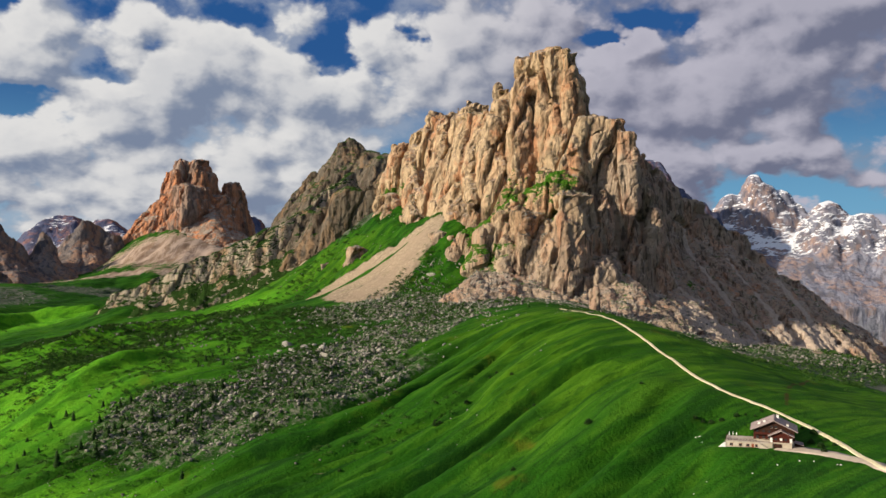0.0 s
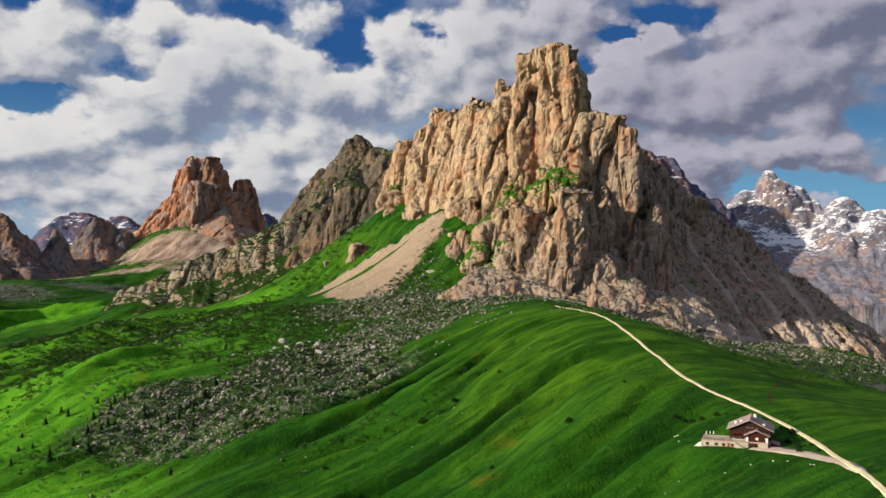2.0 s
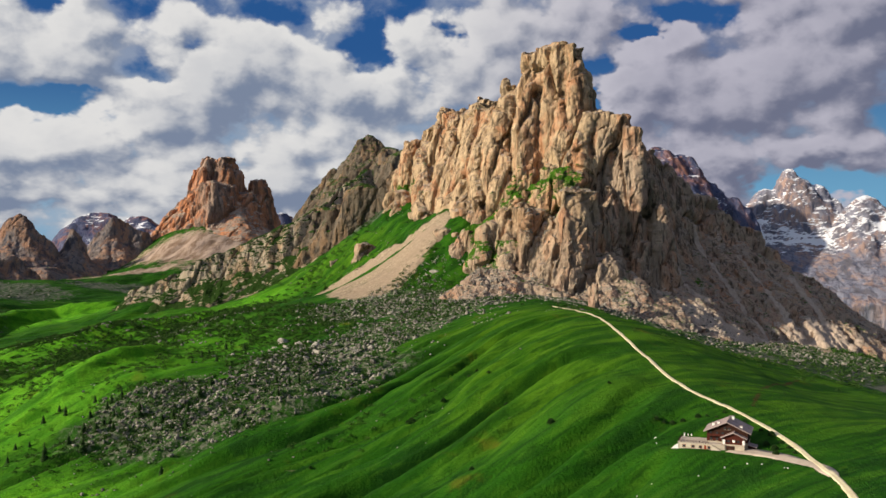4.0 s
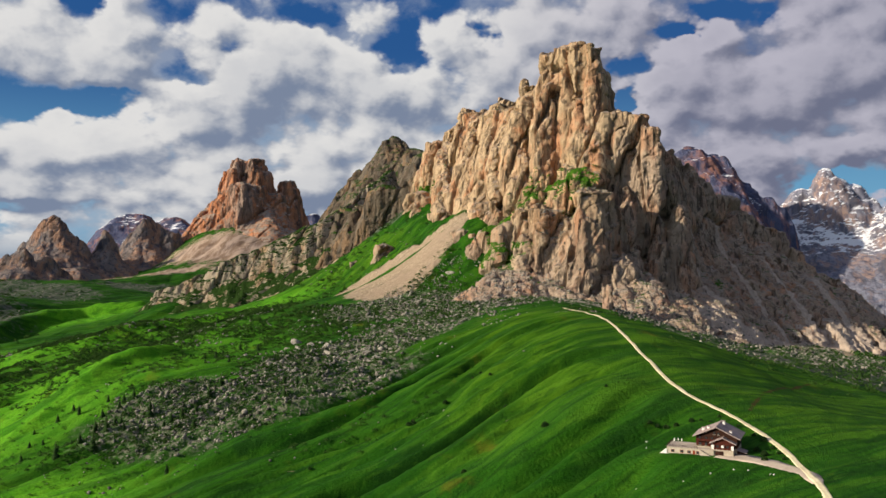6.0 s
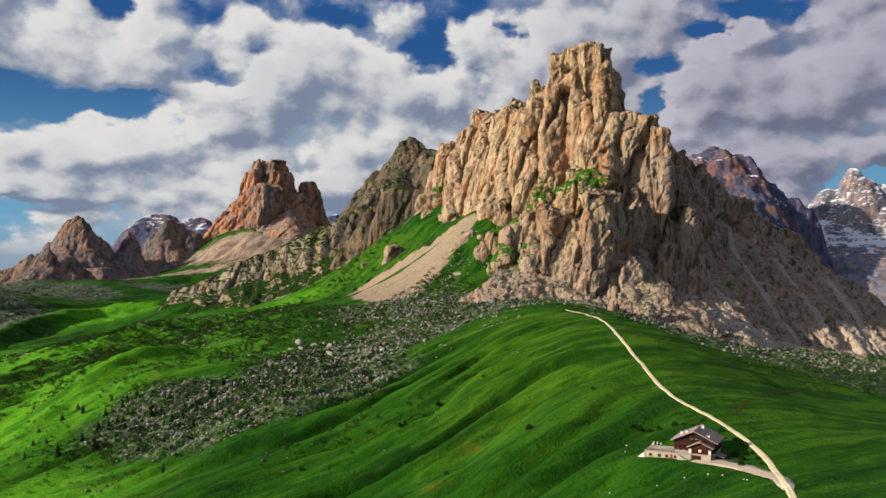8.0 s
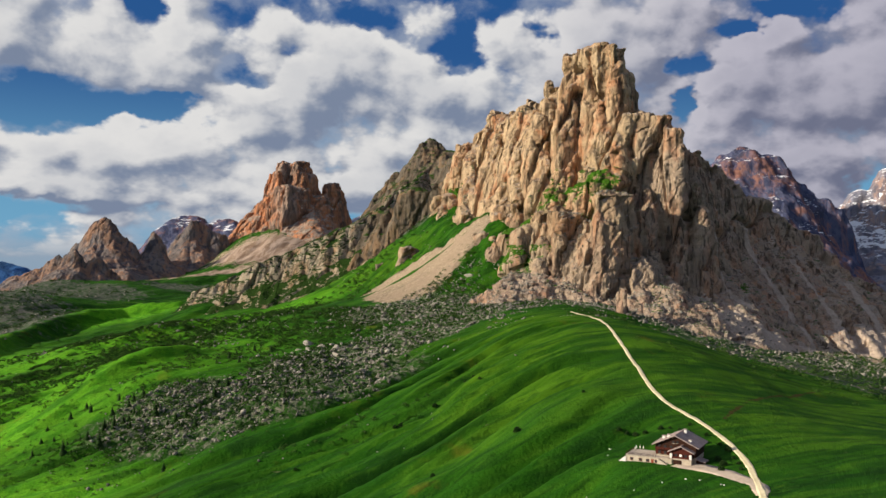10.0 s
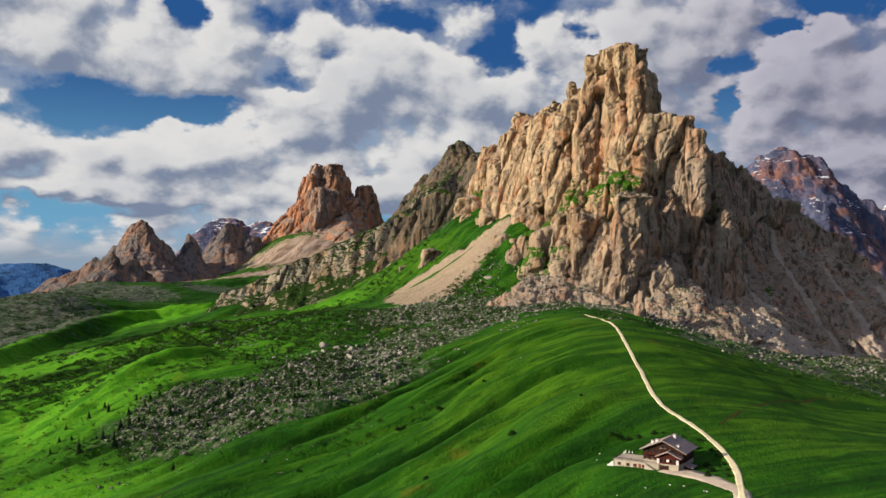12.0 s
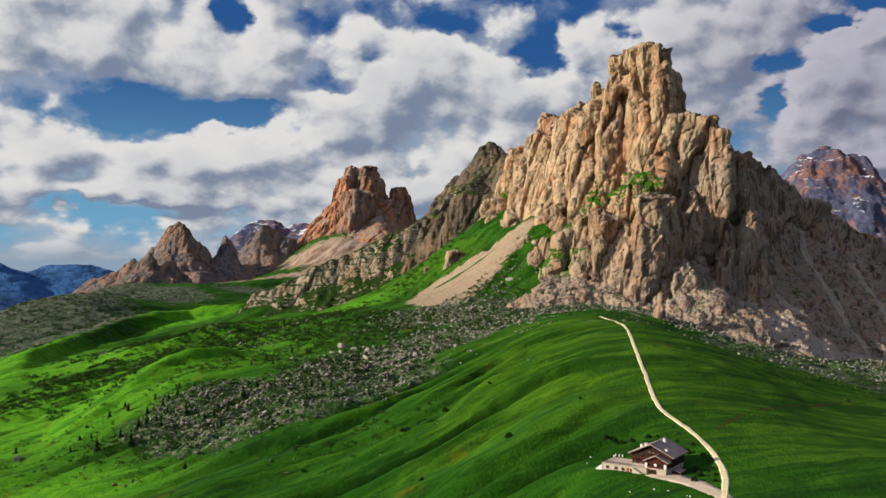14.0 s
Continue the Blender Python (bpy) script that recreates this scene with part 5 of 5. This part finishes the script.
def bush(r, h, seed):
    g = np.random.default_rng(seed)
    v = clump_arrays(0, 0, 0, r, h, 900, g, 0.17)
    t = new("bush")
    tagged(t, "dark green rounded bush in the meadow", "bush", "bushes on the meadow")
    c = new("foliage", mesh_from("foliage", v, np.arange(len(v)).reshape(-1, 3), NEEDLES))
    c.parent = t
    bm = bmesh.new()
    bmesh.ops.create_cone(bm, cap_ends=True, segments=6, radius1=0.16, radius2=0.06, depth=h * 0.7, matrix=Matrix.Translation((0, 0, h * 0.3)))
    part("stem", bm, BARK, t)
    return t


BUSHES = [(36, 586, 1.5), (-2, 527, 1.6), (15, 554, 2.0), (55, 512, 1.4), (77, 443, 2.1), (37, 424, 1.5), (-5, 526, 1.7), (-5, 547, 1.5), (31, 578, 1.2), (44, 554, 1.2),
          (127, 424, 1.3), (130.5, 423.5, 1.2), (134.5, 423, 1.5), (139, 421, 1.4), (146, 420, 1.5), (163, 402, 1.4), (-60, 500, 1.2), (110, 470, 1.0), (172, 392, 1.6), (167, 372, 1.6), (166, 380, 1.5), (165, 364, 1.4),
          (172.6, 381, 1.0), (173.2, 373, 1.0), (172.6, 364, 0.9), (169.5, 399, 1.0), (165.5, 411, 1.0), (159.5, 424, 0.9), (150, 419, 0.8), (154, 417, 0.8), (158.5, 414, 0.8)]
proto = bush(2.0, 3.0, 5)
for i, (x, y, r) in enumerate(BUSHES):
    m = pose(x, y, ground_at(x, y), 0, 0, 57 * i) @ Matrix.Scale(r / 2.0, 4)
    if i:
        copy_thing(proto, m).matrix_basis = m
    else:
        proto.matrix_basis = m

gen = np.random.default_rng(12)


def scatter(n, forms, lo=0.25, patch=None, seed=0):
    """Places inside soft patches of land."""
    f = np.array(forms, float)
    area = f[:, 2] * f[:, 3]
    i = gen.choice(len(f), n * 4, p=area / area.sum())
    x = f[i, 0] + gen.uniform(-1.5, 1.5, n * 4) * np.maximum(f[i, 2], f[i, 3])
    y = f[i, 1] + gen.uniform(-1.5, 1.5, n * 4) * np.maximum(f[i, 2], f[i, 3])
    m = mask_sum(x, y, forms) + (0.8 * fbm(x / 40, y / 40, octaves=3, seed=seed) if patch is None else patch * fbm(x / 40, y / 40, octaves=3, seed=seed))
    keep = (m > lo + gen.uniform(0, 0.5, n * 4)) & (fan(x, y, (-6, 1080), (-132, 1024), 12, 84) < 0.5)
    return x[keep][:n], y[keep][:n]


def shrubs(n, forms, r0, r1, label, seed):
    x, y = scatter(n, forms, 0.2, 1.2, seed)
    z = ground_h(x, y)
    out = []
    for a, b, c in zip(x, y, z):
        r = gen.uniform(r0, r1)
        out.append(clump_arrays(a, b, c, r, r * 1.15, 48, gen, 0.26))
    v = np.vstack(out)
    tagged(new("shrubs", mesh_from("shrubs", v, np.arange(len(v)).reshape(-1, 3), SHRUB)), label, "shrubs", kind="stuff")


shrubs(5200, BOULDERS + [(-210, 600, 90, 45, 10), (-160, 860, 110, 70, 30), (-60, 930, 90, 60, 0)], 1.0, 2.6, "dark mountain pine scrub among the boulders", 61)
shrubs(3400, [(-330, 900, 140, 120, 20), (-420, 1000, 120, 70, 20), (-300, 1050, 140, 70, 0), (-480, 800, 90, 90, 20)], 1.3, 4.0, "dark low scrub on the western hummocks", 62)
shrubs(500, [(-320, 610, 110, 60, 10), (-200, 560, 120, 30, 0)], 0.7, 1.8, "scattered low scrub on the grass", 63)
shrubs(1700, [(290, 720, 80, 40, -25), (330, 790, 130, 70, -20), (430, 900, 110, 90, 0)], 0.9, 2.6, "dark scrub below the eastern scree", 64)
shrubs(500, [(-150, 1200, 60, 110, -30), (-60, 1010, 50, 40, 0), (-230, 1330, 70, 50, 30)], 1.2, 3.6, "dark scrub on the steep western slope", 66)
shrubs(700, [(570, 1160, 70, 60, 0), (500, 1010, 50, 60, 0)], 2.5, 6.0, "dark pine wood at the eastern edge", 67)
shrubs(2400, [(-470, 1060, 130, 50, 25), (-350, 960, 120, 40, 20)], 1.2, 3.2, "dark scrub along the stony band", 68)
shrubs(700, HEATH[2:4], 2.0, 5.0, "dark dwarf pine on the far moor", 65)


# ---- boulders ----
def ico(level):
    bm = bmesh.new()
    bmesh.ops.create_icosphere(bm, subdivisions=level, radius=1.0)
    v = np.array([x.co[:] for x in bm.verts])
    f = np.array([[q.index for q in p.verts] for p in bm.faces])
    bm.free()
    return v, f


ICO1, ICO2, ICO3 = ico(1), ico(2), ico(3)


def stone(base, r, seed):
    """One angular stone about the origin."""
    v, f = base
    g = np.random.default_rng(seed)
    s = g.uniform(0.65, 1.25, 3) * (1, 1, 0.8)
    d = 1 + 0.28 * fbm(v[:, 0] * 1.3 + seed, v[:, 1] * 1.3, v[:, 2] * 1.3, octaves=3, seed=seed % 97)
    cutn = g.normal(size=(14, 3))
    cutn /= np.linalg.norm(cutn, axis=1)[:, None]
    p = v * d[:, None]
    for n in cutn:
        over = np.maximum(p @ n - g.uniform(0.38, 0.72), 0)
        p = p - over[:, None] * n
    return p * s * r, f


def boulder_stuff(n, forms, sizes, base, label, seed, lo=0.25, rock=None):
    shapes = [stone(base, 1.0, seed * 13 + k) for k in range(14)]
    x, y = scatter(n, forms, lo, None, seed)
    z = ground_h(x, y)
    if rock:
        for i in range(len(x)):
            hit, where, way, _ = rock.ray_cast(Vector((x[i], y[i], 400)), Vector((0, 0, -1)))
            if hit and way.z > 0.55:
                z[i] = max(z[i], where.z)
    size = sizes[0] * (sizes[1] / sizes[0]) ** (gen.uniform(0, 1, len(x)) ** 2.2)
    vs, fs, b = [], [], 0
    turn = gen.uniform(0, 2 * np.pi, len(x))
    for i in range(len(x)):
        v, f = shapes[i % 14]
        c, s = math.cos(turn[i]), math.sin(turn[i])
        q = np.c_[v[:, 0] * c - v[:, 1] * s, v[:, 0] * s + v[:, 1] * c, v[:, 2]] * size[i]
        vs.append(q + (x[i], y[i], z[i] + 0.25 * size[i]))
        fs.append(f + b)
        b += len(v)
    tagged(new("boulders", mesh_from("boulders", np.vstack(vs), np.vstack(fs), BOULDER)), label, "boulders", kind="stuff")


boulder_stuff(9500, BOULDERS, (0.5, 2.6), ICO1, "grey boulder field on the valley slope", 71)
boulder_stuff(900, BOULDERS, (1.1, 3.3), ICO2, "larger grey blocks of the boulder field", 72)
boulder_stuff(2600, RIGHT_ROCKS, (0.6, 3.0), ICO1, "pale grey blocks below the eastern cliff", 73, 0.1)
boulder_stuff(4600, [(20, 905, 130, 42, 25), (150, 890, 100, 34, -5), (-80, 950, 80, 34, 0), (250, 905, 90, 26, 5)], (0.6, 3.0), ICO1, "rubble at the foot of the cliff", 74, 0.15, PEAK)
boulder_stuff(1500, HEATH[2:4] + [(-330, 950, 160, 60, 20), (-260, 880, 60, 60, 0)], (0.9, 3.5), ICO1, "scattered stones on the western moor", 75)
boulder_stuff(150, [(-140, 1200, 70, 110, -30), (10, 990, 40, 30, 0)], (0.7, 2.6), ICO1, "stones fallen on the steep western slope", 77)
boulder_stuff(1600, [(-470, 1060, 130, 36, 25), (-300, 930, 80, 40, 30)], (0.8, 3.0), ICO1, "grey stony band on the western hummocks", 78)
boulder_stuff(260, [(-200, 570, 140, 50, 0), (-40, 560, 120, 50, 0)], (0.3, 1.2), ICO1, "small stones in the grass", 76, 0.05)

GREAT = [(-146, 792, 8.5), (-128, 770, 7), (-112, 755, 6), (-138, 762, 5), (-99, 760, 5.5), (-84, 742, 5), (-70, 726, 5.5), (-58, 712, 5), (-105, 738, 5), (-150, 772, 5), (-66, 549, 5.6), (-90, 770, 6), (-60, 770, 5.5), (-40, 770, 5), (-75, 780, 5), (-120, 740, 5), (-148, 742, 4.5), (-95, 735, 4.5), (-30, 745, 4)]
LESSER = [(-180, 650, 4.0), (-140, 640, 4.4), (-100, 625, 3.8), (-160, 620, 3.6), (-125, 660, 4.2), (-210, 640, 3.8), (-190, 610, 3.6), (-80, 690, 4.2), (-55, 860, 7.5), (20, 880, 7), (60, 838, 4.5), (-10, 850, 5), (40, 860, 5),
         (120, 852, 4.0), (165, 845, 3.8), (190, 838, 3.5), (215, 835, 3.8), (98, 850, 6.0), (250, 832, 3.2), (310, 850, 3.4), (350, 860, 3.8), (390, 880, 3.8), (410, 905, 4.2), (-20, 985, 7), (15, 955, 8)]
for i, (x, y, r) in enumerate([(x, y, 1.15 * r) for x, y, r in GREAT] + LESSER):
    v, f = stone(ICO3, r, 500 + i)
    ob = tagged(new("boulder", mesh_from("boulder", v, f, BOULDER)), "large angular grey boulder bedded in the slope", "boulder", "great boulders")
    ob.matrix_world = pose(x, y, ground_at(x, y) - r * 0.22, 0, 0, 41 * i)

# white marker stones round the chalet
for i, (x, y) in enumerate([(123, 405), (122, 398), (121, 391), (124, 412), (150, 352), (155, 350), (162, 344), (163, 343), (141, 352), (130, 350), (112, 352), (105, 346)]):
    v, f = stone(ICO2, 0.5, 900 + i)
    ob = tagged(new("white_stone", mesh_from("white_stone", v, f, FLECK)), "small whitewashed stone in the grass", "stone", "white stones by the chalet")
    ob.matrix_world = pose(x, y, ground_at(x, y) + 0.2, 0, 0, 70 * i)
